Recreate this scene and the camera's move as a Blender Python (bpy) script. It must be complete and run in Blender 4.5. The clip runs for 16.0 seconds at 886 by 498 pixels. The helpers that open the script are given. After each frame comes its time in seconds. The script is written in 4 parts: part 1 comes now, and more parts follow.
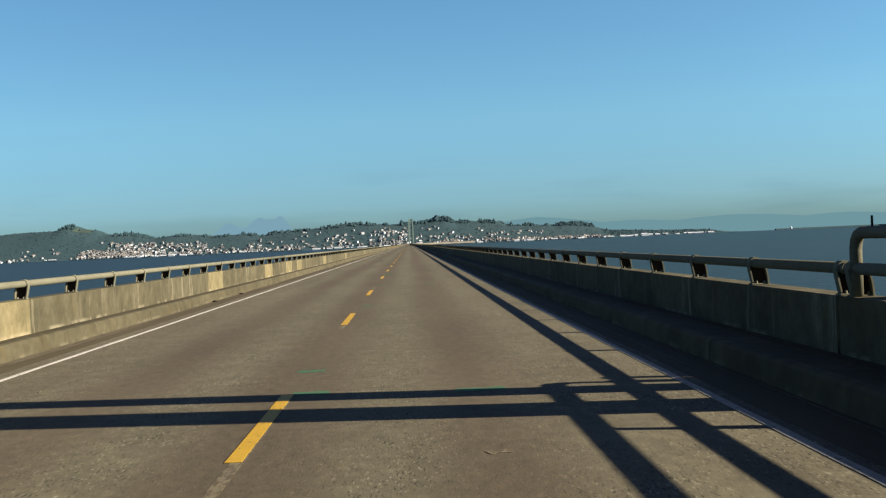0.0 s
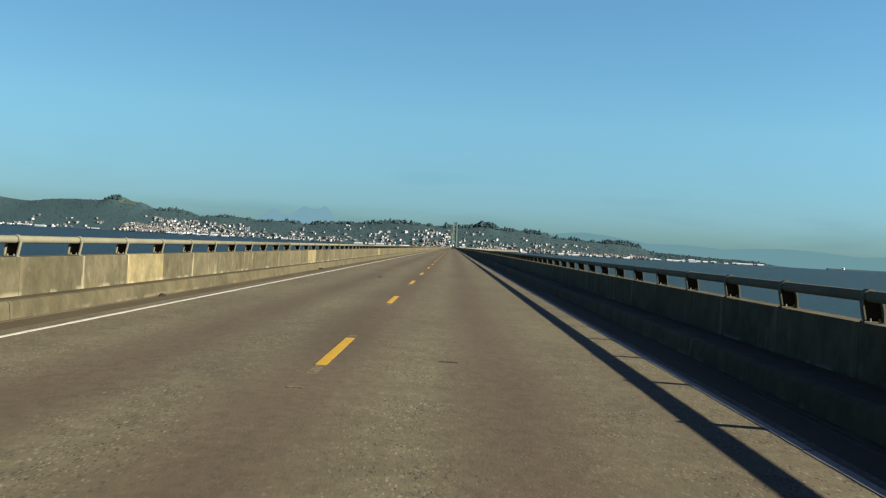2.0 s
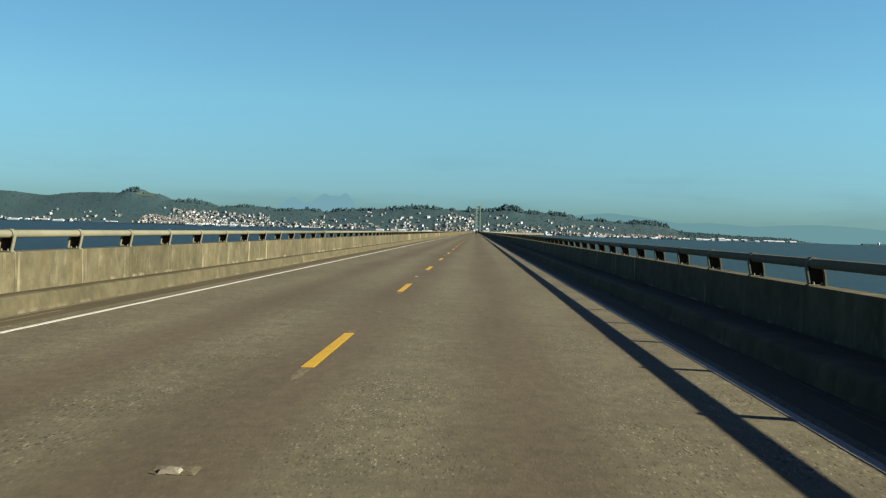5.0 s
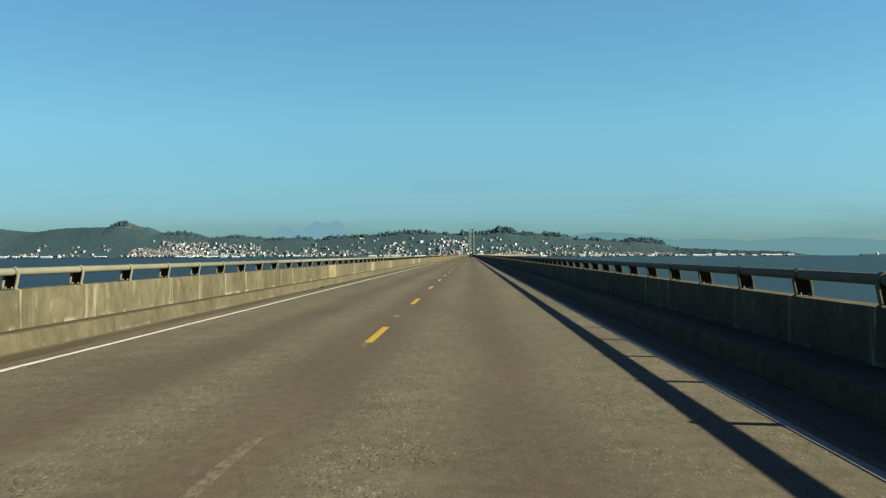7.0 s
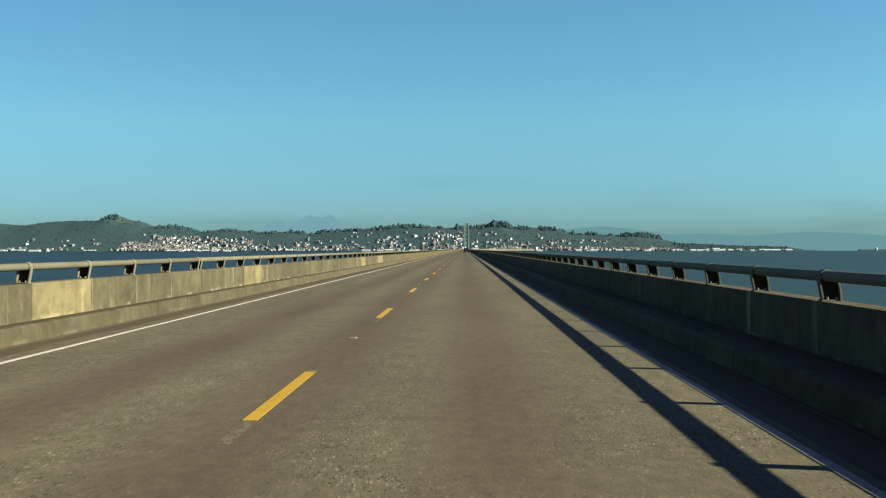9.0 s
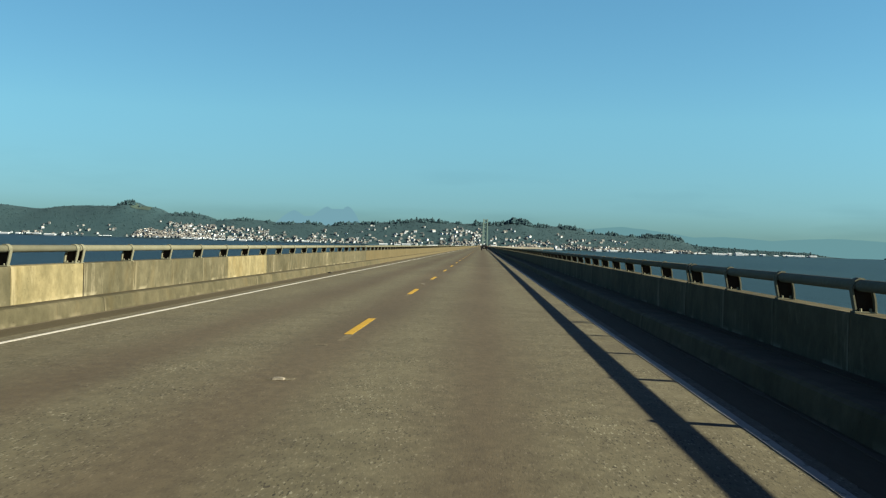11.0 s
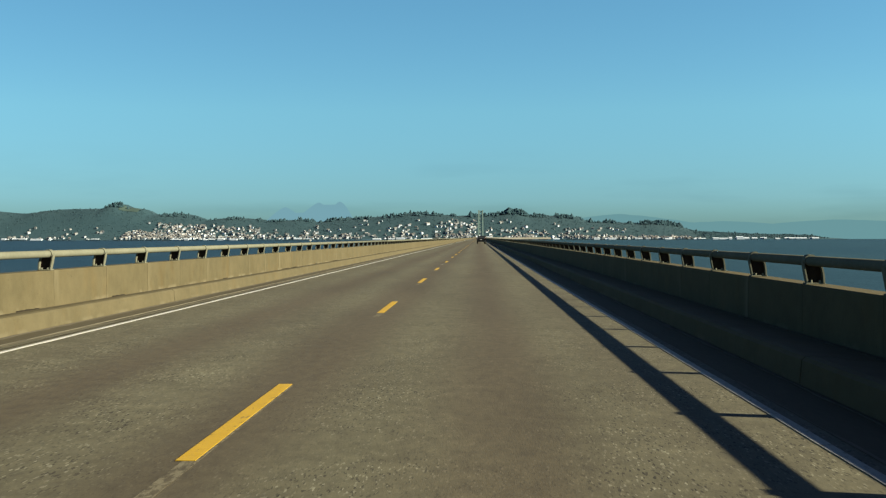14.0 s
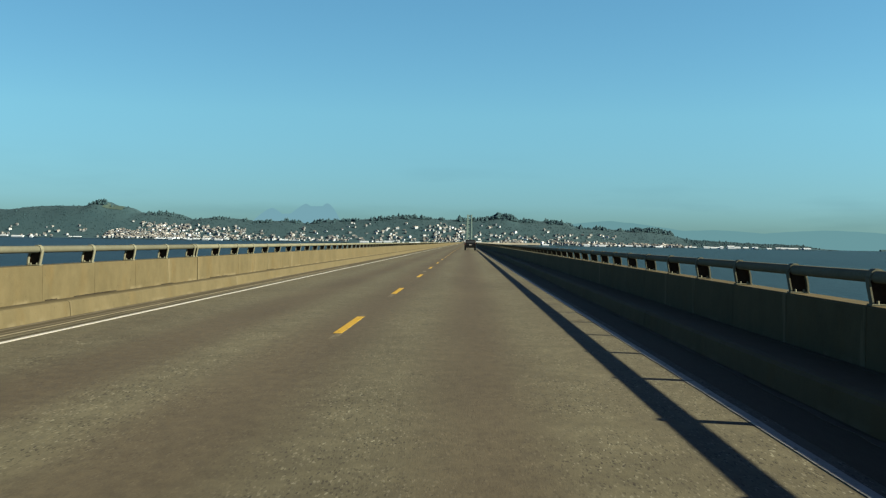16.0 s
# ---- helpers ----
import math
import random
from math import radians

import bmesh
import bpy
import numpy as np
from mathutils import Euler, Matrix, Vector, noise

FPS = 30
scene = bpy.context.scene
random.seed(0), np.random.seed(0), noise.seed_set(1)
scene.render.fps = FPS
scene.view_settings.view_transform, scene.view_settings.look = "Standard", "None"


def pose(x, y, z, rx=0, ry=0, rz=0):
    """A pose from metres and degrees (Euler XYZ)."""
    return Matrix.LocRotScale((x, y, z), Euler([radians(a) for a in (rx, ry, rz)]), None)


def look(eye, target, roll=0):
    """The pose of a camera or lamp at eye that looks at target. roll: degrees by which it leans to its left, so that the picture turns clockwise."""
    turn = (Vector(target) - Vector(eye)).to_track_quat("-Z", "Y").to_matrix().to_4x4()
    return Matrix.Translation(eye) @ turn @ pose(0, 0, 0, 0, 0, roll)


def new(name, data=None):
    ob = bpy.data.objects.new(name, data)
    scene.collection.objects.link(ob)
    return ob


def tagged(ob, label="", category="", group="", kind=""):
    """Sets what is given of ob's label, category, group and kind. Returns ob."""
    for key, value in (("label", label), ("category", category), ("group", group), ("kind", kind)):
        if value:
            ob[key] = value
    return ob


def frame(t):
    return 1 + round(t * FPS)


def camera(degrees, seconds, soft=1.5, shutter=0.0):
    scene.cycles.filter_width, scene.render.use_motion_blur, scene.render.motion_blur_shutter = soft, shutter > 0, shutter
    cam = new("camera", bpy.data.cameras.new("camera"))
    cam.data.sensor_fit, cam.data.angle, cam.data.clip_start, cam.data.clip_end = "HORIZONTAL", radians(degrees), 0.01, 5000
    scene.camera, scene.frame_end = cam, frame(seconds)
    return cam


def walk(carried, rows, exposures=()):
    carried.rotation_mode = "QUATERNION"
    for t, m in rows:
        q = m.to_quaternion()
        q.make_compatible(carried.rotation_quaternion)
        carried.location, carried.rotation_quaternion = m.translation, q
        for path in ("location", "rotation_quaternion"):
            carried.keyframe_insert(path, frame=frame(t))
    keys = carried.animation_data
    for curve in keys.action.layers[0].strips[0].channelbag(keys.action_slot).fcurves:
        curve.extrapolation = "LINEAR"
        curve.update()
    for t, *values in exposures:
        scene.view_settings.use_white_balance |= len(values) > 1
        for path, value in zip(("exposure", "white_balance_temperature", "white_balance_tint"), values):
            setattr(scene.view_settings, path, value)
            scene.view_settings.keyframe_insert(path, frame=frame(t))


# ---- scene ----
# ---- camera and its way ----
cam = camera(44.41, 16.0, soft=1.25)
ROWS = [
    # seconds, x, y, z, turn to the left, tilt up, lean to the left
    (0.0, 1.25, -4.12, 1.42, -1.76, -0.36, -2.47),
    (0.5, 1.19, 10.50, 1.28, -1.21, -0.80, -0.94),
    (1.0, 1.14, 25.17, 1.29, -0.81, 0.68, 0.28),
    (1.5, 1.21, 39.75, 1.27, -0.75, 0.77, 1.27),
    (2.0, 1.27, 54.39, 1.27, 0.47, -0.14, 3.14),
    (2.5, 1.35, 69.07, 1.29, 2.29, -0.36, 4.07),
    (3.0, 1.50, 83.72, 1.25, 1.52, 0.39, 2.91),
    (3.5, 1.50, 98.25, 1.26, 0.44, 0.64, 2.47),
    (4.0, 1.46, 112.63, 1.27, 1.42, -1.21, 2.16),
    (6.5, 1.51, 182.89, 1.25, 1.38, -0.07, 0.67),
    (7.0, 1.47, 196.87, 1.26, 1.41, 0.29, -0.19),
    (7.5, 1.50, 210.73, 1.28, 0.93, 0.47, -0.24),
    (8.0, 1.43, 224.63, 1.29, 1.21, -0.07, 0.05),
    (8.5, 1.51, 238.37, 1.30, 1.02, 0.00, -0.27),
    (11.0, 1.82, 306.68, 1.28, 2.09, -0.24, 1.69),
    (11.5, 1.69, 320.24, 1.28, 2.72, -2.90, 0.34),
    (12.0, 1.75, 333.80, 1.27, 1.66, -0.87, 1.01),
    (12.5, 1.72, 347.42, 1.23, 1.45, -0.04, 0.87),
    (13.0, 1.67, 361.18, 1.25, 1.15, 0.19, 0.28),
    (13.5, 1.72, 374.75, 1.34, 0.64, -0.20, 0.16),
    (14.0, 1.67, 388.23, 1.28, 1.87, -0.61, -0.11),
    (14.5, 1.68, 401.63, 1.24, 0.76, 0.25, 0.31),
    (15.0, 1.71, 414.97, 1.25, 1.57, -0.48, 0.12),
    (15.5, 1.78, 428.37, 1.28, 1.41, -0.64, 0.71),
    (16.0, 1.71, 441.89, 1.26, 1.26, -0.39, 0.95),
]


def carried_pose(x, y, z, turn, tilt, lean):
    a, b = radians(turn), radians(tilt)
    way = Vector((-math.sin(a) * math.cos(b), math.cos(a) * math.cos(b), math.sin(b)))
    eye = Vector((x, y, z))
    return look(eye, eye + way * 100, lean)


walk(cam, [(t, carried_pose(*r)) for t, *r in ROWS], exposures=[(0.0, 1.87, 6600, 21), (3.5, 1.87, 6600, 14), (16.0, 1.87, 6600, 9)])

# ---- daylight ----
SUN_RUN_X, SUN_RUN_Y = 2.09, 0.46      # a shadow's run to the left and forwards, per metre of height
SUN_UP = math.atan2(1.0, math.hypot(SUN_RUN_X, SUN_RUN_Y))
SUN_WAY = Vector((SUN_RUN_X, -SUN_RUN_Y, 1.0)).normalized()     # towards the sun
sun = new("sun", bpy.data.lights.new("sun", "SUN"))
sun.data.energy, sun.data.angle, sun.data.color = 5.0, radians(0.53), (1.0, 0.87, 0.62)
sun.matrix_world = look(SUN_WAY * 100, (0, 0, 0))

SKY_LOW, SKY_MID, SKY_HIGH = (0.236, 0.462, 0.665), (0.332, 0.608, 0.700), (0.348, 0.640, 0.715)
world = bpy.data.worlds.new("sky")
scene.world = world
world.use_nodes = True
wt = world.node_tree
wt.nodes.clear()
w_out = wt.nodes.new("ShaderNodeOutputWorld")
w_bg = wt.nodes.new("ShaderNodeBackground")
w_sky = wt.nodes.new("ShaderNodeTexSky")
w_sky.sky_type = "NISHITA"
w_sky.sun_disc = False
w_sky.sun_elevation = SUN_UP
w_sky.sun_rotation = math.atan2(SUN_WAY.x, SUN_WAY.y)
w_sky.air_density, w_sky.dust_density, w_sky.ozone_density = 1.0, 0.4, 1.8
w_bg.inputs["Strength"].default_value = 0.050
# cool sea air: the low sky loses its red, more so towards the horizon
w_co = wt.nodes.new("ShaderNodeTexCoord")
w_xyz = wt.nodes.new("ShaderNodeSeparateXYZ")
w_tint = wt.nodes.new("ShaderNodeValToRGB")
w_mul = wt.nodes.new("ShaderNodeMix")
w_mul.data_type, w_mul.blend_type = "RGBA", "MULTIPLY"
w_mul.inputs[0].default_value = 1.0
SKY_UP, SKY_TOP = (0.330, 0.370, 0.500), (0.300, 0.215, 0.285)          # deeper overhead
SKY_HAZE = (0.160, 0.330, 0.475)                                       # grey band at the horizon
for p, c in ((0.0, SKY_HAZE), (0.035, SKY_LOW), (0.115, SKY_MID), (0.25, SKY_HIGH), (0.40, SKY_UP), (0.9, SKY_TOP)):
    e = w_tint.color_ramp.elements[0] if p == 0.0 else w_tint.color_ramp.elements[-1] if p == 0.9 else w_tint.color_ramp.elements.new(p)
    e.position, e.color = p, (*c, 1)
wt.links.new(w_co.outputs["Generated"], w_xyz.inputs[0])
wt.links.new(w_xyz.outputs["Z"], w_tint.inputs[0])
wt.links.new(w_sky.outputs[0], w_mul.inputs[6])
wt.links.new(w_tint.outputs[0], w_mul.inputs[7])
# sea haze: the whole sky grows lighter towards the sun's side
w_side = wt.nodes.new("ShaderNodeVectorMath")
w_side.operation = "DOT_PRODUCT"
w_side.inputs[1].default_value = Vector((SUN_WAY.x, SUN_WAY.y, 0)).normalized()
w_gain = wt.nodes.new("ShaderNodeMapRange")
for key, value in (("From Min", -1.0), ("From Max", 1.0), ("To Min", 0.89), ("To Max", 1.31)):
    w_gain.inputs[key].default_value = value
w_sun_side = wt.nodes.new("ShaderNodeMix")
w_sun_side.data_type, w_sun_side.blend_type = "RGBA", "MULTIPLY"
w_sun_side.inputs[0].default_value = 1.0
wt.links.new(w_co.outputs["Generated"], w_side.inputs[0])
wt.links.new(w_side.outputs["Value"], w_gain.inputs[0])
wt.links.new(w_mul.outputs[2], w_sun_side.inputs[6])
wt.links.new(w_gain.outputs[0], w_sun_side.inputs[7])
# thin grey streaks of cloud low over the horizon
w_map = wt.nodes.new("ShaderNodeMapping")
w_map.inputs["Scale"].default_value = (3.0, 3.0, 20.0)
w_noise = wt.nodes.new("ShaderNodeTexNoise")
w_noise.inputs["Scale"].default_value, w_noise.inputs["Detail"].default_value = 2.2, 5.0
w_streak = wt.nodes.new("ShaderNodeValToRGB")
w_streak.color_ramp.elements[0].position, w_streak.color_ramp.elements[0].color = 0.52, (1, 1, 1, 1)
w_streak.color_ramp.elements[1].position, w_streak.color_ramp.elements[1].color = 0.72, (0.88, 0.89, 0.90, 1)
w_low = wt.nodes.new("ShaderNodeMapRange")
for key, value in (("From Min", 0.085), ("From Max", 0.03)):
    w_low.inputs[key].default_value = value
w_cloud = wt.nodes.new("ShaderNodeMix")
w_cloud.data_type, w_cloud.blend_type = "RGBA", "MULTIPLY"
wt.links.new(w_co.outputs["Generated"], w_map.inputs[0])
wt.links.new(w_map.outputs[0], w_noise.inputs["Vector"])
wt.links.new(w_noise.outputs["Fac"], w_streak.inputs[0])
wt.links.new(w_xyz.outputs["Z"], w_low.inputs[0])
wt.links.new(w_low.outputs[0], w_cloud.inputs[0])
wt.links.new(w_sun_side.outputs[2], w_cloud.inputs[6])
wt.links.new(w_streak.outputs[0], w_cloud.inputs[7])
wt.links.new(w_cloud.outputs[2], w_bg.inputs[0])
wt.links.new(w_bg.outputs[0], w_out.inputs[0])


# ---- materials ----
def node(nt, kind, **values):
    n = nt.nodes.new(kind)
    for key, value in values.items():
        n.inputs[key.replace("_", " ")].default_value = value
    return n


def ramp(nt, source, *stops):
    r = nt.nodes.new("ShaderNodeValToRGB")
    el = r.color_ramp.elements
    while len(el) < len(stops):
        el.new(0.5)
    for e, (p, c) in zip(el, stops):
        e.position, e.color = p, (*c, 1) if len(c) == 3 else c
    nt.links.new(source, r.inputs[0])
    return r.outputs[0]


def mixed(nt, a, b, factor, mode="MIX"):
    m = nt.nodes.new("ShaderNodeMix")
    m.data_type, m.blend_type = "RGBA", mode
    for sock, v in ((m.inputs[0], factor), (m.inputs[6], a), (m.inputs[7], b)):
        if isinstance(v, (int, float)):
            sock.default_value = v
        elif isinstance(v, tuple):
            sock.default_value = (*v, 1)
        else:
            nt.links.new(v, sock)
    return m.outputs[2]


def stretched(nt, scale):
    mp = nt.nodes.new("ShaderNodeMapping")
    mp.inputs["Scale"].default_value = scale
    geo = nt.nodes.new("ShaderNodeNewGeometry")
    nt.links.new(geo.outputs["Position"], mp.inputs[0])
    return mp.outputs[0]


def noise_tex(nt, vector, scale, detail=4.0, rough=0.55):
    n = node(nt, "ShaderNodeTexNoise", Scale=scale, Detail=detail, Roughness=rough)
    nt.links.new(vector, n.inputs["Vector"])
    return n.outputs["Fac"]


def material(name, dark, light, rough=0.8, metal=0.0, coarse=0.4, fine=18.0, bump=0.15, bump_scale=None,
             stretch=(1, 1, 1), vary=0.0, gloss=0.15):
    """A surface with a broad and a fine variation of colour and a fine relief."""
    m = bpy.data.materials.new(name)
    m.use_nodes = True
    nt = m.node_tree
    b = nt.nodes["Principled BSDF"]
    pos = stretched(nt, stretch)
    broad, small = noise_tex(nt, pos, coarse), noise_tex(nt, pos, fine)
    c1 = ramp(nt, broad, (0.3, dark), (0.7, light))
    c2 = ramp(nt, small, (0.3, dark), (0.7, light))
    colour = mixed(nt, c1, c2, 0.45)
    if vary:
        info = nt.nodes.new("ShaderNodeObjectInfo")
        shade = ramp(nt, info.outputs["Random"], (0.0, (1 - vary,) * 3), (1.0, (1 + vary,) * 3))
        colour = mixed(nt, colour, shade, 1.0, "MULTIPLY")
    nt.links.new(colour, b.inputs["Base Color"])
    b.inputs["Roughness"].default_value, b.inputs["Metallic"].default_value = rough, metal
    b.inputs["Specular IOR Level"].default_value = gloss
    if bump:
        bm_ = node(nt, "ShaderNodeBump", Strength=bump, Distance=0.01)
        nt.links.new(noise_tex(nt, pos, bump_scale or fine * 2), bm_.inputs["Height"])
        nt.links.new(bm_.outputs[0], b.inputs["Normal"])
    return m


deck_concrete = material("deck_concrete", (0.0322, 0.0287, 0.0182), (0.0875, 0.0777, 0.0546), 0.9)
rail_paint = material("cream_rail_paint", (0.0784, 0.0826, 0.0630), (0.1190, 0.1246, 0.0966), 0.75, coarse=1.3, fine=22, bump=0, gloss=0.03)
web_brown = material("dark_brown_web", (0.0098, 0.0063, 0.0042), (0.028, 0.0168, 0.0098), 0.9, coarse=4, fine=40, bump=0.3)
joint_dark = material("dark_joint_seal", (0.0112, 0.0112, 0.0112), (0.028, 0.0266, 0.0252), 0.8)
steel_grey = material("grey_green_steel", (0.0672, 0.0896, 0.0784), (0.112, 0.1344, 0.1176), 0.6, coarse=1, fine=12)
steel_black = material("black_steel_tube", (0.0112, 0.0112, 0.0126), (0.028, 0.028, 0.0294), 0.5, coarse=2, fine=20)
# haze and missing sunlight on the tower are put into its colour
tower_green = material("pale_green_bridge_steel", (0.130, 0.200, 0.186), (0.165, 0.238, 0.222), 0.6, coarse=0.05, fine=0.3, bump=0)
# blue of the distant haze is mixed into the leaf and slope colours
forest = material("hazed_conifer_foliage", (0.0147, 0.0392, 0.0518), (0.0217, 0.0483, 0.0602), 0.95, coarse=0.012, fine=0.09, bump=0)
hill_soil = material("hazed_wooded_slope", (0.0140, 0.0378, 0.0504), (0.0210, 0.0469, 0.0581), 0.95, coarse=0.008, fine=0.06, bump=0)
# white with blue added for the haze and against the warm sun
shed_white = material("blued_white_metal", (0.312, 0.370, 0.430), (0.420, 0.488, 0.560), 0.6, coarse=0.02, fine=0.3, bump=0)
pane_dark = material("dark_window_pane", (0.014, 0.0175, 0.021), (0.028, 0.0315, 0.035), 0.2, bump=0, gloss=0.5)
car_paint = material("black_car_paint", (0.0042, 0.0049, 0.0049), (0.007, 0.0077, 0.0077), 0.35, coarse=1, fine=20, bump=0, gloss=0.2)
tyre_rubber = material("tyre_rubber", (0.0084, 0.0084, 0.0084), (0.021, 0.021, 0.021), 0.9)
rim_metal = material("rim_metal", (0.21, 0.21, 0.217), (0.315, 0.315, 0.322), 0.35, metal=0.9)
lamp_red = material("red_lamp_lens", (0.07, 0.007, 0.0063), (0.112, 0.0112, 0.0084), 0.3, bump=0, gloss=0.5)
plate_white = material("white_plate", (0.21, 0.21, 0.21), (0.28, 0.28, 0.28), 0.5, bump=0)
reflector_white = material("white_reflector", (0.392, 0.392, 0.3696), (0.476, 0.476, 0.448), 0.4, bump=0)


def streaked_material(name, dark, light, salt, amount, vary, foot_level=0.19, mottle=1.0):
    """Old mottled concrete with narrow pale salt runs from cracks, white crusts at the foot and drips under the posts."""
    m = bpy.data.materials.new(name)
    m.use_nodes = True
    nt = m.node_tree
    b = nt.nodes["Principled BSDF"]
    plain = stretched(nt, (1, 1, 1))
    down = stretched(nt, (1, 1, 0.07))
    ground = mixed(nt, ramp(nt, noise_tex(nt, plain, 1.3, 5), (0.33, dark), (0.67, light)), ramp(nt, noise_tex(nt, plain, 9, 5, 0.65), (0.32, dark), (0.68, light)), 0.5)
    ground = mixed(nt, ground, ramp(nt, noise_tex(nt, plain, 3.1, 4), (0.36, (0.78, 0.79, 0.76)), (0.62, (1.10, 1.10, 1.08))), 0.9 * mottle, "MULTIPLY")
    # broad damp and dry clouds, and rusty brown tinges
    ground = mixed(nt, ground, ramp(nt, noise_tex(nt, plain, 0.62, 3), (0.36, (0.84, 0.86, 0.85)), (0.64, (1.12, 1.11, 1.10))), mottle, "MULTIPLY")
    ground = mixed(nt, ground, ramp(nt, noise_tex(nt, stretched(nt, (1, 1, 0.4)), 1.9, 4), (0.55, (1, 1, 1)), (0.72, (1.03, 0.96, 0.86))), 1.0, "MULTIPLY")
    # narrow runs, broken along their length, only on some stretches
    runs = ramp(nt, noise_tex(nt, down, 2.5, 4, 0.62), (0.59, (0, 0, 0)), (0.70, (1, 1, 1)))
    stretches = ramp(nt, noise_tex(nt, stretched(nt, (1, 1, 0.05)), 0.62, 2), (0.47, (0, 0, 0)), (0.57, (1, 1, 1)))
    breaks = ramp(nt, noise_tex(nt, plain, 5.5, 4, 0.7), (0.36, (0.1, 0.1, 0.1)), (0.56, (1, 1, 1)))
    share = mixed(nt, mixed(nt, runs, stretches, 1.0, "MULTIPLY"), breaks, 1.0, "MULTIPLY")
    colour = mixed(nt, ground, salt, mixed(nt, (0.0, 0.0, 0.0), share, amount))
    # lime blotches of no fixed shape
    lime = ramp(nt, noise_tex(nt, stretched(nt, (1, 1, 0.6)), 3.4, 6, 0.68), (0.57, (0, 0, 0)), (0.70, (1, 1, 1)))
    colour = mixed(nt, colour, salt, mixed(nt, (0.0, 0.0, 0.0), lime, 0.5 * amount))
    own = nt.nodes.new("ShaderNodeTexCoord")
    own_xyz = nt.nodes.new("ShaderNodeSeparateXYZ")
    nt.links.new(own.outputs["Object"], own_xyz.inputs[0])
    # drips under the posts, which stand at the ends of each panel
    near_end = ramp(nt, own_xyz.outputs["Y"], (0.0, (1, 1, 1)), (0.10, (0.9, 0.9, 0.9)), (0.24, (0, 0, 0)), (1.0, (0, 0, 0)))
    drip = mixed(nt, near_end, ramp(nt, noise_tex(nt, stretched(nt, (1, 1, 0.12)), 8.0, 4, 0.6), (0.45, (0.0, 0.0, 0.0)), (0.56, (1, 1, 1))), 1.0, "MULTIPLY")
    info = nt.nodes.new("ShaderNodeObjectInfo")
    drip = mixed(nt, drip, ramp(nt, info.outputs["Random"], (0.15, (0.0, 0.0, 0.0)), (0.9, (0.9, 0.9, 0.9))), 1.0, "MULTIPLY")
    colour = mixed(nt, colour, salt, drip)
    # white crusts in low blotches where the wall meets the walk
    foot = ramp(nt, own_xyz.outputs["Z"], (foot_level, (1, 1, 1)), (foot_level + 0.025, (0.8, 0.8, 0.8)), (foot_level + 0.07, (0, 0, 0)))
    crust = mixed(nt, foot, ramp(nt, noise_tex(nt, stretched(nt, (1, 0.8, 1)), 1.7, 5, 0.6), (0.52, (0, 0, 0)), (0.60, (1, 1, 1))), 1.0, "MULTIPLY")
    colour = mixed(nt, colour, salt, mixed(nt, (0.0, 0.0, 0.0), crust, 0.7))
    # dark pits
    colour = mixed(nt, colour, ramp(nt, noise_tex(nt, plain, 26, 2), (0.24, (0.45, 0.45, 0.45)), (0.31, (1, 1, 1))), 1.0, "MULTIPLY")
    colour = mixed(nt, colour, ramp(nt, info.outputs["Random"], (0.0, (1 - vary,) * 3), (1.0, (1 + vary,) * 3)), 1.0, "MULTIPLY")
    nt.links.new(colour, b.inputs["Base Color"])
    b.inputs["Roughness"].default_value, b.inputs["Specular IOR Level"].default_value = 0.92, 0.1
    bp = node(nt, "ShaderNodeBump", Strength=0.35, Distance=0.01)
    nt.links.new(noise_tex(nt, plain, 40), bp.inputs["Height"])
    nt.links.new(bp.outputs[0], b.inputs["Normal"])
    return m


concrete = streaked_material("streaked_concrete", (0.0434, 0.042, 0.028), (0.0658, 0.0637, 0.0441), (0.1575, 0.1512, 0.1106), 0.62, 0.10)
concrete_smooth = streaked_material("smooth_concrete", (0.0580, 0.0510, 0.0290), (0.0670, 0.0592, 0.0346), (0.100, 0.0910, 0.0590), 0.18, 0.03, mottle=0.45)
kerb_smooth = streaked_material("smooth_kerb_concrete", (0.0580, 0.0515, 0.0300), (0.0690, 0.0615, 0.0370), (0.0860, 0.0790, 0.0520), 0.15, 0.03, 0.0, 0.4)
concrete_kerb = streaked_material("kerb_concrete", (0.0413, 0.0399, 0.0266), (0.0616, 0.0588, 0.0399), (0.0966, 0.091, 0.0651), 0.3, 0.08, 0.0)
concrete_pale = streaked_material("pale_concrete", (0.0875, 0.0798, 0.0469), (0.1407, 0.1288, 0.0784), (0.2149, 0.1988, 0.1337), 0.8, 0.08)


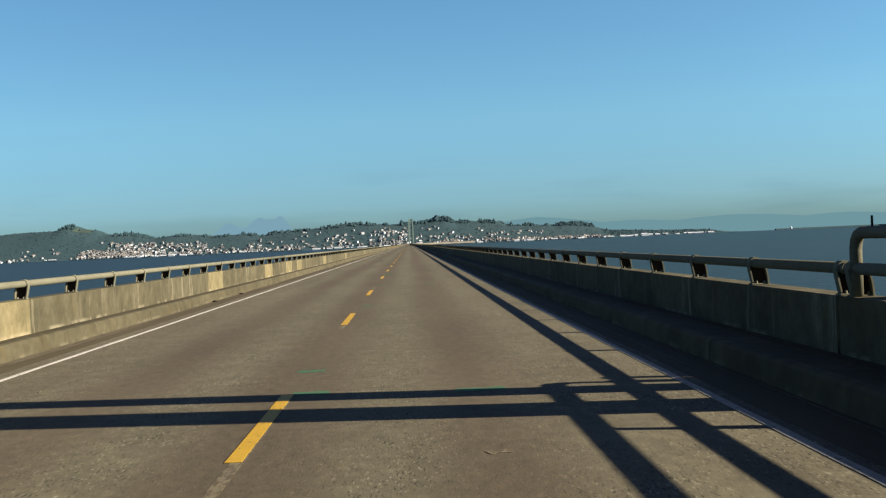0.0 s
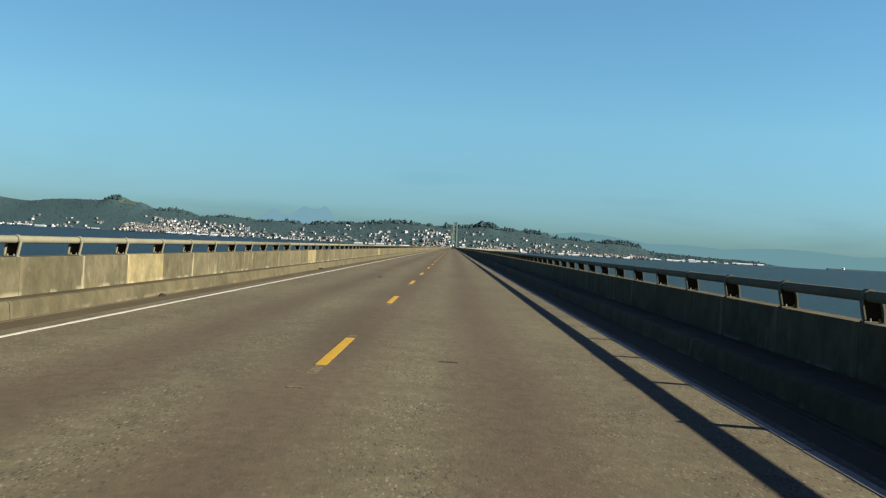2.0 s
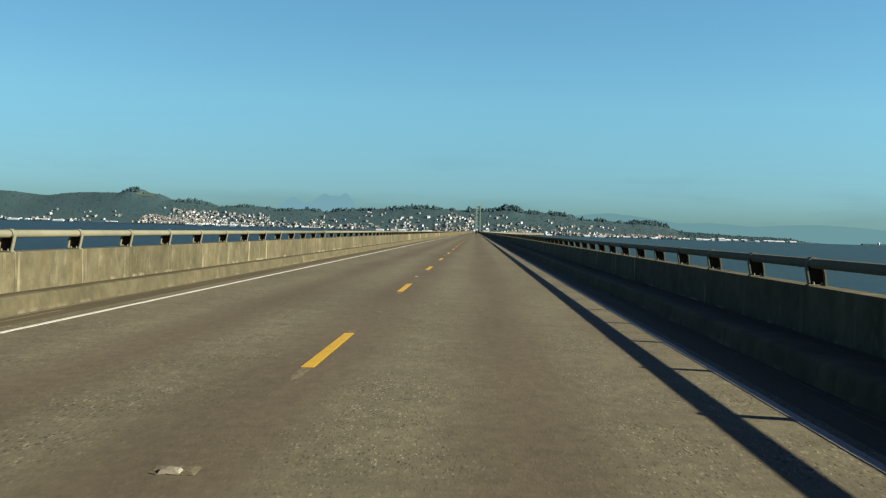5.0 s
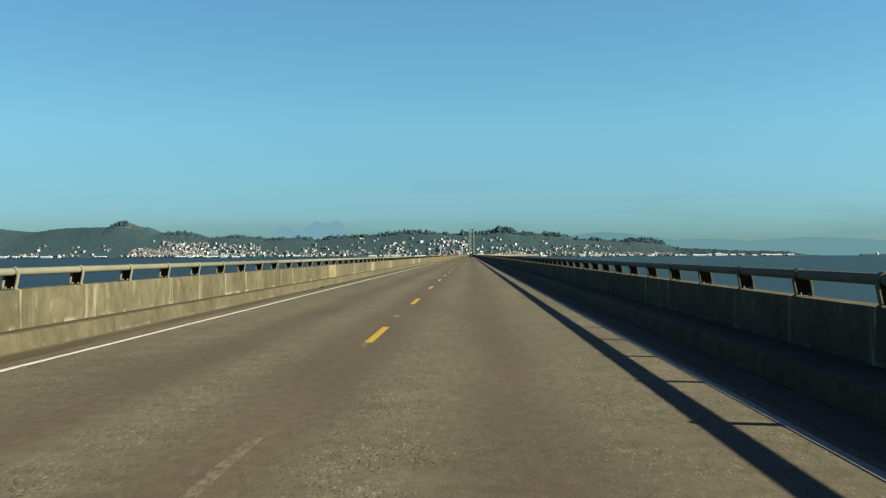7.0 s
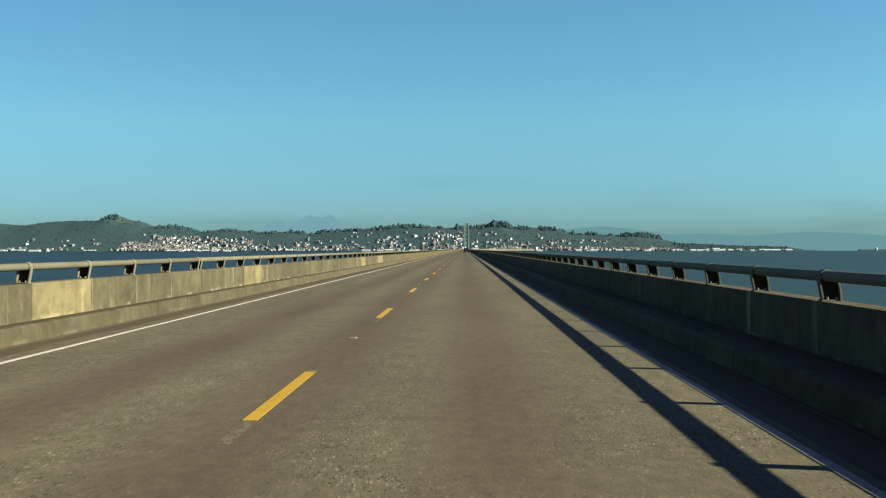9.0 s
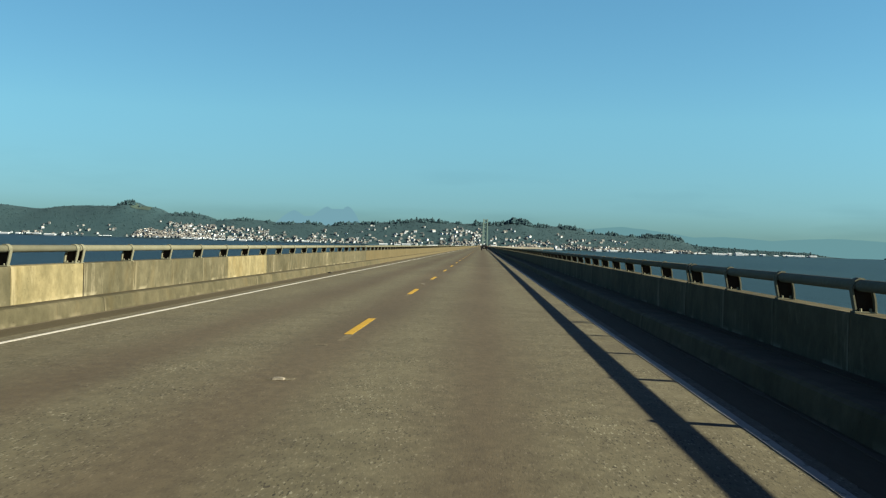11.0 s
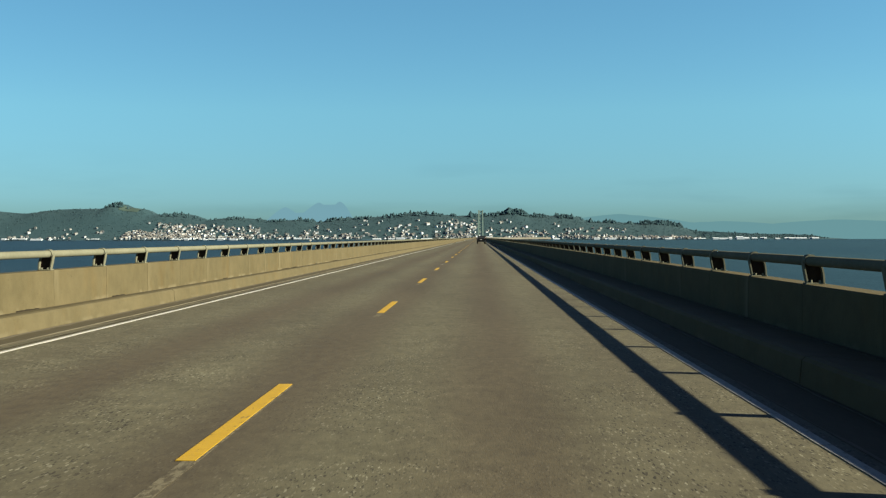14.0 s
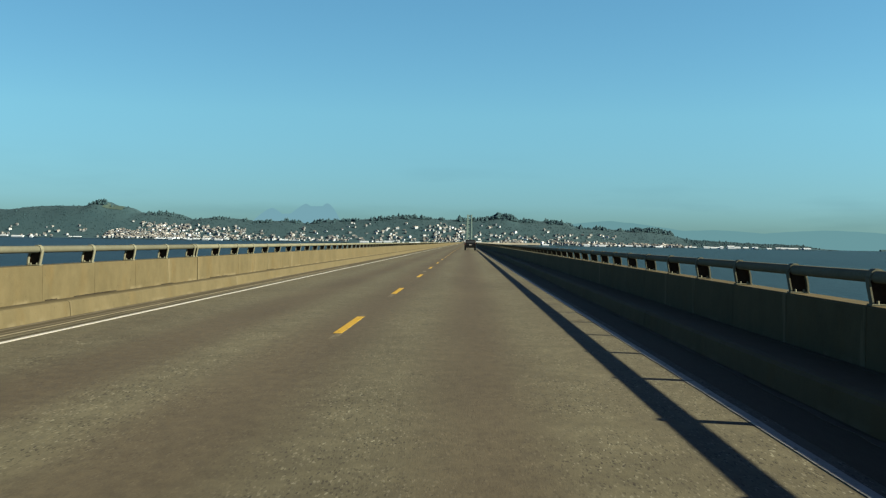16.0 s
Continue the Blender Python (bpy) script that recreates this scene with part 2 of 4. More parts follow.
def asphalt_material():
    """Worn asphalt: coarse pale stones in the wheel tracks, brown oil bands between them."""
    m = bpy.data.materials.new("worn_asphalt")
    m.use_nodes = True
    nt = m.node_tree
    b = nt.nodes["Principled BSDF"]
    pos = stretched(nt, (1, 1, 1))
    long_pos = stretched(nt, (1, 0.05, 1))
    xyz = nt.nodes.new("ShaderNodeSeparateXYZ")
    nt.links.new(pos, xyz.inputs[0])

    def calc(op, a, bb=None):
        n = nt.nodes.new("ShaderNodeMath")
        n.operation = op
        for sock, v in zip(n.inputs, (a, bb)):
            if v is None:
                continue
            if isinstance(v, (int, float)):
                sock.default_value = v
            else:
                nt.links.new(v, sock)
        return n.outputs[0]

    wobble = calc("MULTIPLY", calc("SUBTRACT", noise_tex(nt, long_pos, 0.8), 0.5), 0.7)
    off = calc("ADD", calc("SUBTRACT", calc("ABSOLUTE", xyz.outputs["X"]), 1.83), wobble)
    wave = calc("COSINE", calc("MULTIPLY", off, 2 * math.pi / 1.75))          # 1 in the oil band, -1 in the tracks
    inner = nt.nodes.new("ShaderNodeMapRange")           # no traffic, no oil, out by the kerb
    for key, value in (("From Min", 3.3), ("From Max", 2.8)):
        inner.inputs[key].default_value = value
    nt.links.new(calc("ABSOLUTE", xyz.outputs["X"]), inner.inputs[0])
    band = calc("MULTIPLY", calc("ADD", calc("MULTIPLY", wave, 0.5), 0.5), inner.outputs[0])
    broad, small = noise_tex(nt, long_pos, 1.2), noise_tex(nt, pos, 1.6, 6, 0.62)
    track = ramp(nt, small, (0.30, (0.0546, 0.0525, 0.0343)), (0.70, (0.077, 0.0749, 0.0504)))
    oil = mixed(nt, (0.0420, 0.0362, 0.0236), (0.0580, 0.0510, 0.0340), broad)
    ground = mixed(nt, track, oil, band)
    blotches = ramp(nt, noise_tex(nt, stretched(nt, (1, 0.22, 1)), 0.55, 4, 0.6), (0.32, (0.85, 0.84, 0.83)), (0.68, (1.12, 1.13, 1.12)))
    ground = mixed(nt, ground, blotches, 1.0, "MULTIPLY")
    beyond_joint = nt.nodes.new("ShaderNodeMapRange")           # the asphalt is darker beyond the mended joint
    for key, value in (("From Min", 371.6), ("From Max", 372.0)):
        beyond_joint.inputs[key].default_value = value
    nt.links.new(xyz.outputs["Y"], beyond_joint.inputs[0])
    ground = mixed(nt, ground, ramp(nt, beyond_joint.outputs[0], (0.0, (1.02, 1.02, 1.03)), (1.0, (0.91, 0.91, 0.90))), 1.0, "MULTIPLY")
    # single stones: few dark pits and few pale chips, most of them where wheels have worn the binder away
    cells = node(nt, "ShaderNodeTexVoronoi", Scale=95.0)
    nt.links.new(stretched(nt, (1, 0.24, 1)), cells.inputs["Vector"])
    grey = nt.nodes.new("ShaderNodeSeparateColor")
    nt.links.new(cells.outputs["Color"], grey.inputs[0])
    stones = ramp(nt, grey.outputs[0], (0.0, (0.12, 0.12, 0.12)), (0.07, (0.35, 0.35, 0.34)), (0.11, (0.89, 0.89, 0.89)), (0.91, (1.06, 1.06, 1.06)), (0.95, (1.5, 1.54, 1.66)), (1.0, (2.3, 2.4, 2.8)))
    worn = calc("MULTIPLY", calc("SUBTRACT", 1.0, calc("MULTIPLY", band, 0.7)), ramp(nt, noise_tex(nt, pos, 0.9, 4), (0.36, (0.25, 0.25, 0.25)), (0.60, (1, 1, 1))))
    speckled = mixed(nt, ground, stones, worn, "MULTIPLY")
    grain = ramp(nt, noise_tex(nt, pos, 60, 3, 0.7), (0.30, (0.86, 0.86, 0.86)), (0.70, (1.13, 1.13, 1.13)))
    clumps = ramp(nt, noise_tex(nt, stretched(nt, (1, 0.5, 1)), 8.5, 5, 0.7), (0.32, (0.79, 0.79, 0.81)), (0.68, (1.20, 1.21, 1.21)))
    speckled = mixed(nt, speckled, clumps, 1.0, "MULTIPLY")
    nt.links.new(mixed(nt, speckled, grain, 1.0, "MULTIPLY"), b.inputs["Base Color"])
    b.inputs["Roughness"].default_value, b.inputs["Specular IOR Level"].default_value = 0.88, 0.2
    bp = node(nt, "ShaderNodeBump", Strength=0.35, Distance=0.006)
    nt.links.new(grey.outputs[0], bp.inputs["Height"])
    nt.links.new(bp.outputs[0], b.inputs["Normal"])
    return m


asphalt = asphalt_material()


def worn_material(name, dark, light, gone, stretch=(1, 0.4, 1), gloss=0.2, rough=0.88):
    """Old paint or filler on the road, worn off in spots so that asphalt shows; gone: the share worn away."""
    m = asphalt_material()
    m.name = name
    nt = m.node_tree
    b = nt.nodes["Principled BSDF"]
    under = b.inputs["Base Color"].links[0].from_socket
    pos = stretched(nt, (1, 1, 1))
    paint = mixed(nt, ramp(nt, noise_tex(nt, pos, 3.0), (0.3, dark), (0.7, light)), ramp(nt, noise_tex(nt, pos, 45), (0.3, dark), (0.7, light)), 0.5)
    level = 0.30 + 0.40 * gone
    left = ramp(nt, noise_tex(nt, stretched(nt, stretch), 16, 5, 0.75), (level - 0.05, (0, 0, 0)), (level + 0.05, (1, 1, 1)))
    nt.links.new(mixed(nt, under, paint, left), b.inputs["Base Color"])
    b.inputs["Roughness"].default_value, b.inputs["Specular IOR Level"].default_value = rough, gloss
    return m


yellow_paint = worn_material("yellow_road_paint", (0.235, 0.150, 0.0070), (0.315, 0.210, 0.0160), 0.17, gloss=0.2, rough=0.6)
white_paint = worn_material("white_road_paint", (0.28, 0.287, 0.2765), (0.392, 0.399, 0.385), 0.18, gloss=0.6, rough=0.45)
# right edge line: worn white paint, darkened for the shade it lies in
shade_white = worn_material("old_white_paint", (0.14, 0.1505, 0.14), (0.203, 0.2135, 0.1995), 0.24, gloss=0.2, rough=0.7)
green_paint = worn_material("green_spray_paint", (0.0126, 0.0665, 0.035), (0.0245, 0.0945, 0.0525), 0.34, (0.5, 1, 1))
orange_paint = worn_material("orange_spray_paint", (0.112, 0.0525, 0.0315), (0.154, 0.084, 0.056), 0.40, (0.5, 1, 1))
marker_white = material("dirty_white_plastic", (0.098, 0.0931, 0.077), (0.168, 0.161, 0.1365), 0.6, coarse=4, fine=60)
worn_paint = worn_material("worn_grey_paint", (0.077, 0.0714, 0.0476), (0.0994, 0.0931, 0.0651), 0.50)
patch_pale = worn_material("pale_joint_filler", (0.07, 0.0658, 0.0462), (0.0903, 0.0861, 0.0623), 0.38, (1, 1, 1))
patch_faint = worn_material("faint_road_patch", (0.0651, 0.0609, 0.0413), (0.077, 0.0728, 0.0518), 0.50, (1, 1, 1))


def house_material(name, stops, rough):
    """Each house has a colour of its own."""
    m = bpy.data.materials.new(name)
    m.use_nodes = True
    nt = m.node_tree
    b = nt.nodes["Principled BSDF"]
    info, geo = nt.nodes.new("ShaderNodeObjectInfo"), nt.nodes.new("ShaderNodeNewGeometry")
    total, turn = nt.nodes.new("ShaderNodeMath"), nt.nodes.new("ShaderNodeMath")
    turn.operation = "FRACT"
    nt.links.new(info.outputs["Random"], total.inputs[0])
    nt.links.new(geo.outputs["Random Per Island"], total.inputs[1])
    nt.links.new(total.outputs[0], turn.inputs[0])
    own = ramp(nt, turn.outputs[0], *stops)
    nt.links.new(mixed(nt, own, ramp(nt, noise_tex(nt, stretched(nt, (1, 1, 1)), 0.3), (0.3, (0.85, 0.85, 0.85)), (0.7, (1.1, 1.1, 1.1))), 1.0, "MULTIPLY"), b.inputs["Base Color"])
    b.inputs["Roughness"].default_value = rough
    return m


# wall colours blued to offset the warm sunlight and take in haze
house_wall = house_material("blued_house_wall", ((0.0, (0.049, 0.07, 0.091)), (0.3, (0.091, 0.112, 0.133)), (0.5, (0.14, 0.161, 0.175)), (0.74, (0.205, 0.245, 0.290)), (0.90, (0.34, 0.405, 0.475)), (1.0, (0.43, 0.505, 0.590))), 0.8)
house_roof = house_material("house_roof", ((0.0, (0.042, 0.049, 0.0525)), (0.5, (0.077, 0.084, 0.084)), (0.8, (0.133, 0.126, 0.119)), (1.0, (0.294, 0.301, 0.301))), 0.85)


def water_material():
    m = bpy.data.materials.new("river_water")
    m.use_nodes = True
    nt = m.node_tree
    b = nt.nodes["Principled BSDF"]
    pos = stretched(nt, (1, 1, 1))
    deep = ramp(nt, noise_tex(nt, pos, 0.004, 3), (0.35, (0.0056, 0.0126, 0.0154)), (0.65, (0.0091, 0.0175, 0.021)))
    sunward = ramp(nt, noise_tex(nt, pos, 0.006, 3), (0.35, (0.0080, 0.0190, 0.0185)), (0.65, (0.0115, 0.0245, 0.0235)))
    xyz, sunward_share = nt.nodes.new("ShaderNodeSeparateXYZ"), nt.nodes.new("ShaderNodeMapRange")
    for key, value in (("From Min", -60.0), ("From Max", 120.0)):
        sunward_share.inputs[key].default_value = value
    nt.links.new(pos, xyz.inputs[0])
    nt.links.new(xyz.outputs["X"], sunward_share.inputs[0])
    nt.links.new(mixed(nt, deep, sunward, sunward_share.outputs[0]), b.inputs["Base Color"])      # greener towards the sun: the sky's reflection put into the colour
    b.inputs["Roughness"].default_value, b.inputs["IOR"].default_value = 0.40, 1.33
    b.inputs["Specular IOR Level"].default_value = 0.12
    bp = node(nt, "ShaderNodeBump", Strength=1.0, Distance=0.5)
    both = nt.nodes.new("ShaderNodeMath")
    nt.links.new(noise_tex(nt, pos, 0.35, 5), both.inputs[0])
    nt.links.new(noise_tex(nt, pos, 0.06, 3), both.inputs[1])
    nt.links.new(both.outputs[0], bp.inputs["Height"])
    nt.links.new(bp.outputs[0], b.inputs["Normal"])
    return m


water_surface = water_material()


# flat glow: the haze and light of distance are put into the colour
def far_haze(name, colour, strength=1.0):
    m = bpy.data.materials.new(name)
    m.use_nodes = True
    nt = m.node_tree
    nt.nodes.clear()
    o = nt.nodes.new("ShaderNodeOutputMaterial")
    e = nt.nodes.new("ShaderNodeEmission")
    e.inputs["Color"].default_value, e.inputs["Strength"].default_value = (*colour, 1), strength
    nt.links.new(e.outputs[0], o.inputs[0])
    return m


far_concrete = material("sunlit_far_concrete", (0.112, 0.112, 0.098), (0.154, 0.1505, 0.133), 0.9, coarse=0.03, fine=0.4, bump=0)
far_peak = far_haze("hazed_blue_peaks", (0.050, 0.102, 0.122))
far_ridge = far_haze("hazed_pale_ridge", (0.039, 0.085, 0.093))

crack_dark = material("dark_crack", (0.0098, 0.0084, 0.0056), (0.0196, 0.0168, 0.0112), 0.95, coarse=3, fine=40, bump=0.3)
walk_dirt = material("dirt_on_walk", (0.0350, 0.0287, 0.0161), (0.0600, 0.0511, 0.0301), 0.95, coarse=0.9, fine=10.0, bump=0.4, bump_scale=40, stretch=(1, 0.35, 1))
gutter_dirt = material("gutter_dirt", (0.0322, 0.0287, 0.0168), (0.0546, 0.049, 0.0308), 0.95, coarse=0.7, fine=14.0, bump=0.5, bump_scale=50, stretch=(1.5, 0.3, 1))
meadow_grass = material("hill_meadow", (0.0252, 0.0462, 0.0434), (0.0329, 0.056, 0.0504), 0.95, coarse=0.02, fine=0.2, bump=0)
pale_seam = material("pale_seam_filler", (0.105, 0.098, 0.07), (0.147, 0.14, 0.105), 0.9, coarse=1.5, fine=30, bump=0.2)
pale_grit = material("pale_grit", (0.049, 0.0450, 0.0322), (0.0756, 0.0700, 0.0525), 0.95, coarse=0.8, fine=12.0, bump=0.4, bump_scale=50, stretch=(1.5, 0.4, 1))


# ---- builders ----
def mesh_of(name, bm, mat):
    me = bpy.data.meshes.new(name)
    bm.to_mesh(me)
    bm.free()
    me.materials.append(mat)
    return me


def part(name, data, mat=None, parent=None, label="", at=None):
    """ONE mesh object under a thing or a part; data is a bmesh, or a mesh shared by alike pieces."""
    me = mesh_of(name, data, mat) if isinstance(data, bmesh.types.BMesh) else data
    ob = new(name, me)
    if parent:
        ob.parent = parent
    if at:
        ob.matrix_basis = at if isinstance(at, Matrix) else Matrix.Translation(at)
    return tagged(ob, label)


def thing(name, at, label, category, group="", kind="", data=None):
    ob = new(name, data)
    ob.matrix_basis = at if isinstance(at, Matrix) else Matrix.Translation(at)
    return tagged(ob, label, category, group, kind)


def box(bm, lo, hi, bevel=0.0):
    """A box between two corners, its long edges bevelled."""
    lo, hi = Vector(lo), Vector(hi)
    made = bmesh.ops.create_cube(bm, size=1.0, matrix=Matrix.Translation((lo + hi) / 2) @ Matrix.Diagonal((*(hi - lo), 1)))
    if bevel:
        edges = list({e for v in made["verts"] for e in v.link_edges})
        bmesh.ops.bevel(bm, geom=edges, offset=bevel, segments=1, affect="EDGES")
    return bm


def boxes(*pairs, bevel=0.0):
    bm = bmesh.new()
    for lo, hi in pairs:
        box(bm, lo, hi, bevel)
    return bm


def extruded(profile, y0, y1, axis="y"):
    """A closed outline in x and z, drawn out along y (or an outline in y and z along x)."""
    bm = bmesh.new()
    if axis == "y":
        a = [bm.verts.new((x, y0, z)) for x, z in profile]
        b = [bm.verts.new((x, y1, z)) for x, z in profile]
    else:
        a = [bm.verts.new((y0, x, z)) for x, z in profile]
        b = [bm.verts.new((y1, x, z)) for x, z in profile]
    n = len(profile)
    bm.faces.new(a)
    bm.faces.new(b[::-1])
    for i in range(n):
        j = (i + 1) % n
        bm.faces.new((a[j], a[i], b[i], b[j]))
    bmesh.ops.recalc_face_normals(bm, faces=bm.faces)
    return bm


def tube(bm, points, radius, sides=10):
    """A round bar through some points, with mitred bends."""
    pts = [Vector(p) for p in points]
    rings = []
    for i, p in enumerate(pts):
        way = (pts[min(i + 1, len(pts) - 1)] - pts[max(i - 1, 0)]).normalized()
        side = way.cross(Vector((0, 0, 1)) if abs(way.z) < 0.9 else Vector((0, 1, 0))).normalized()
        up = side.cross(way)
        rings.append([bm.verts.new(p + (side * math.cos(k * 2 * math.pi / sides) + up * math.sin(k * 2 * math.pi / sides)) * radius) for k in range(sides)])
    for a, b in zip(rings, rings[1:]):
        for k in range(sides):
            f = bm.faces.new((a[k], a[(k + 1) % sides], b[(k + 1) % sides], b[k]))
            f.smooth = True
    bm.faces.new(rings[0][::-1])
    bm.faces.new(rings[-1])
    bmesh.ops.recalc_face_normals(bm, faces=bm.faces)
    return bm


def beam(bm, a, b, width, depth):
    """A square bar from a to b; width across, depth in the upright plane."""
    a, b = Vector(a), Vector(b)
    way = (b - a).normalized()
    side = way.cross(Vector((0, 0, 1)) if abs(way.z) < 0.95 else Vector((0, 1, 0))).normalized()
    up = side.cross(way)
    m = Matrix((side, way, up)).transposed().to_4x4()
    m.translation = (a + b) / 2
    bmesh.ops.create_cube(bm, size=1.0, matrix=m @ Matrix.Diagonal((width, (b - a).length, depth, 1)))
    return bm


def mesh_from(name, verts, faces, mat, smooth=False):
    me = bpy.data.meshes.new(name)
    me.from_pydata(verts, [], faces)
    me.materials.append(mat)
    if smooth:
        me.polygons.foreach_set("use_smooth", [True] * len(me.polygons))
    me.update()
    return me


# ---- water and land ----
WATER = -8.0
ROAD_START, ROAD_NEAR, ROAD_END = -60.0, 565.0, 4250.0
SPAN = 24.384                                # eighty feet
DASH = 4 * 3.048                             # forty feet from dash to dash

bm = bmesh.new()
cuts = [-3000, -600, -120, 120, 600, 3000]
ys = [-3000, -200, 200, 900, 2200, 4950]
grid = [[bm.verts.new((x, y, WATER)) for x in cuts] for y in ys]
for r0, r1 in zip(grid, grid[1:]):
    for i in range(len(cuts) - 1):
        bm.faces.new((r0[i], r0[i + 1], r1[i + 1], r1[i]))
thing("water", (0, 0, 0), "dark blue-grey river water with small wind waves", "water", kind="structure", data=mesh_of("water", bm, water_surface))

# a far ridge made of broad rounded hills: centre, height above the road, half width
HILLS = [(-2350, 114, 900), (-1640, 116, 420), (-1528, 134, 85), (-1450, 116, 120), (-1290, 94, 200), (-1000, 80, 220), (-800, 68, 200),
         (-520, 78, 220), (-400, 82, 150), (-228, 95, 230), (-60, 87, 120), (30, 92, 110), (112, 102, 100), (260, 86, 170), (340, 78, 110),
         (500, 60, 180), (700, 57, 135), (900, 14, 210), (1150, 6, 220)]
SHORE, CREST = 4480.0, 4850.0
SHORE_X = 28.0                               # the whole far shore lies this much off the road's axis


# lower down the single tops run together into one broad slope
TABLE_X = np.arange(-3300.0, 1800.0, 6.0)
TABLE_TOP = np.array([sum((h * math.exp(-abs((x - c) / w) ** 3)) ** 16 for c, h, w in HILLS) ** (1 / 16) for x in TABLE_X])
TABLE_LOW = np.convolve(np.pad(TABLE_TOP, 40, mode="edge"), np.hanning(83)[1:-1] / np.hanning(83).sum(), mode="valid")


def land(x, y):
    """The height of the far shore."""
    u = min(max((y - SHORE) / (CREST - SHORE), 0.0), 1.0)
    top, low = float(np.interp(x, TABLE_X, TABLE_TOP)), float(np.interp(x, TABLE_X, TABLE_LOW))
    share = u * u * u
    u = 0.35 * u + 0.65 * u * u * (3 - 2 * u)
    h = (top * share + low * (1 - share)) * (1 + 0.10 * noise.noise((x * 0.006, y * 0.004, 3.0)))
    edge = min(max((1420 - x) / 120, 0.0), 1.0)
    return WATER - 1.0 + (h + 4 - WATER) * u * edge + 2.5 * edge


xs, ys = np.arange(-3000, 1450, 18.0), np.linspace(SHORE, 4930, 22)
verts = [(float(x), float(y), land(float(x), float(y))) for y in ys for x in xs]
nx = len(xs)
faces = [(j * nx + i, j * nx + i + 1, (j + 1) * nx + i + 1, (j + 1) * nx + i) for j in range(len(ys) - 1) for i in range(nx - 1)]
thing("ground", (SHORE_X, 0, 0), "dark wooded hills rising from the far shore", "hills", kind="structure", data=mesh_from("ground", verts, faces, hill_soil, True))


def peaks(name, mat, depth, bumps, x0, x1, label):
    """A ridge so far off that only its outline shows."""
    v, f = [], []
    n = 160
    for i in range(n + 1):
        x = x0 + (x1 - x0) * i / n
        h = max(a * max(0.0, 1 - abs((x - c) / w) ** p) for c, a, w, p in bumps) + 1.6 * noise.noise((x * 0.022, 0, depth))
        y = math.sqrt(depth * depth - x * x)               # on a wide arc round the bridge
        v += [(x, y, WATER - 4), (x, y, max(h, WATER - 3))]
        if i:
            f.append((2 * i - 2, 2 * i, 2 * i + 1, 2 * i - 1))
    thing(name, (SHORE_X, 0, 0), label, "mountains", kind="structure", data=mesh_from(name, v, f, mat))


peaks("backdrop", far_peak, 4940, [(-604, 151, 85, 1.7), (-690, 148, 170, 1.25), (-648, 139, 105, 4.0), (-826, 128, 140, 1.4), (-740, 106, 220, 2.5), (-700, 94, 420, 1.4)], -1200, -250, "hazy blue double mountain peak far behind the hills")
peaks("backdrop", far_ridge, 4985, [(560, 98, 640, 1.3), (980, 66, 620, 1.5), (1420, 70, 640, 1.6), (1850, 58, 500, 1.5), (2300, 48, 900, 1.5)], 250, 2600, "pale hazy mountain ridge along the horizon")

rng = random.Random(7)


def trees(name, count, where, tall, label):
    """Many small far conifers in one mesh: two tiers of foliage each, uneven."""
    v, f = [], []
    made = 0
    while made < count:
        x, y = where()
        z = land(x, y)
        if z < WATER + 3:
            continue
        h = rng.uniform(*tall) * (1.7 if rng.random() < 0.06 else 1.0) * (1 + 0.45 * noise.noise((x * 0.03, 2.0, 0.0)))
        r = h * rng.uniform(0.4, 0.95)
        for z0, z1, rr in ((0.05, 0.68, 1.0), (0.42, 1.0, 0.66)):
            k0 = len(v)
            a0 = rng.random() * 6
            for k in range(5):
                s = rr * r * rng.uniform(0.75, 1.25)
                v.append((x + s * math.cos(a0 + k * 1.257), y + s * math.sin(a0 + k * 1.257), z + h * (z0 + rng.uniform(-0.05, 0.05))))
            v.append((x + rng.uniform(-0.2, 0.2) * r, y, z + h * z1))
            f += [(k0 + k, k0 + (k + 1) % 5, k0 + 5) for k in range(5)]
        made += 1
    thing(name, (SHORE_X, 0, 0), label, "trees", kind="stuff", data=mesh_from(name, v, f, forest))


def woods_place():
    while True:
        x, y = rng.uniform(-2900, 1000), rng.uniform(4530, 4870)
        if not (-1508 < x < -1420 and 4785 < y):           # the meadow beside the summit
            return x, y


def crest_place():
    while True:
        x, y = rng.uniform(-1330, 800), rng.uniform(4790, 4870)
        if noise.noise((x * 0.017, 4.0, 0.0)) + 0.5 * noise.noise((x * 0.06, 9.0, 0.0)) > -0.05:
            return x, y


trees("far_woods", 9000, woods_place, (1.6, 3.4), "dark blue-green woods covering the far hills")
trees("low_woods", 1500, lambda: (rng.uniform(820, 1300), rng.uniform(4500, 4860)), (2.2, 5), "dark low woods on the tapering end of the far shore")
trees("ridge_trees", 900, crest_place, (4, 11), "tall uneven conifers along the crest of the hills")
trees("crown_trees", 170, lambda: (rng.gauss(118, 38), rng.uniform(4800, 4865)), (6, 13), "tall dark conifers crowning the hill beside the tower")
trees("cape_trees", 150, lambda: (rng.gauss(715, 48), rng.uniform(4780, 4860)), (5, 11), "dark rounded grove on the last hill of the shore")
trees("summit_trees", 70, lambda: (rng.gauss(-1528, 22), rng.uniform(4810, 4860)), (5, 10), "clump of dark trees on the summit knob")
verts = [(-1502 + 8 * i, 4790 + 8 * j, land(-1502 + 8 * i, 4790 + 8 * j) + 1.2) for j in range(8) for i in range(11)]
faces = [(j * 11 + i, j * 11 + i + 1, (j + 1) * 11 + i + 1, (j + 1) * 11 + i) for j in range(7) for i in range(10)]
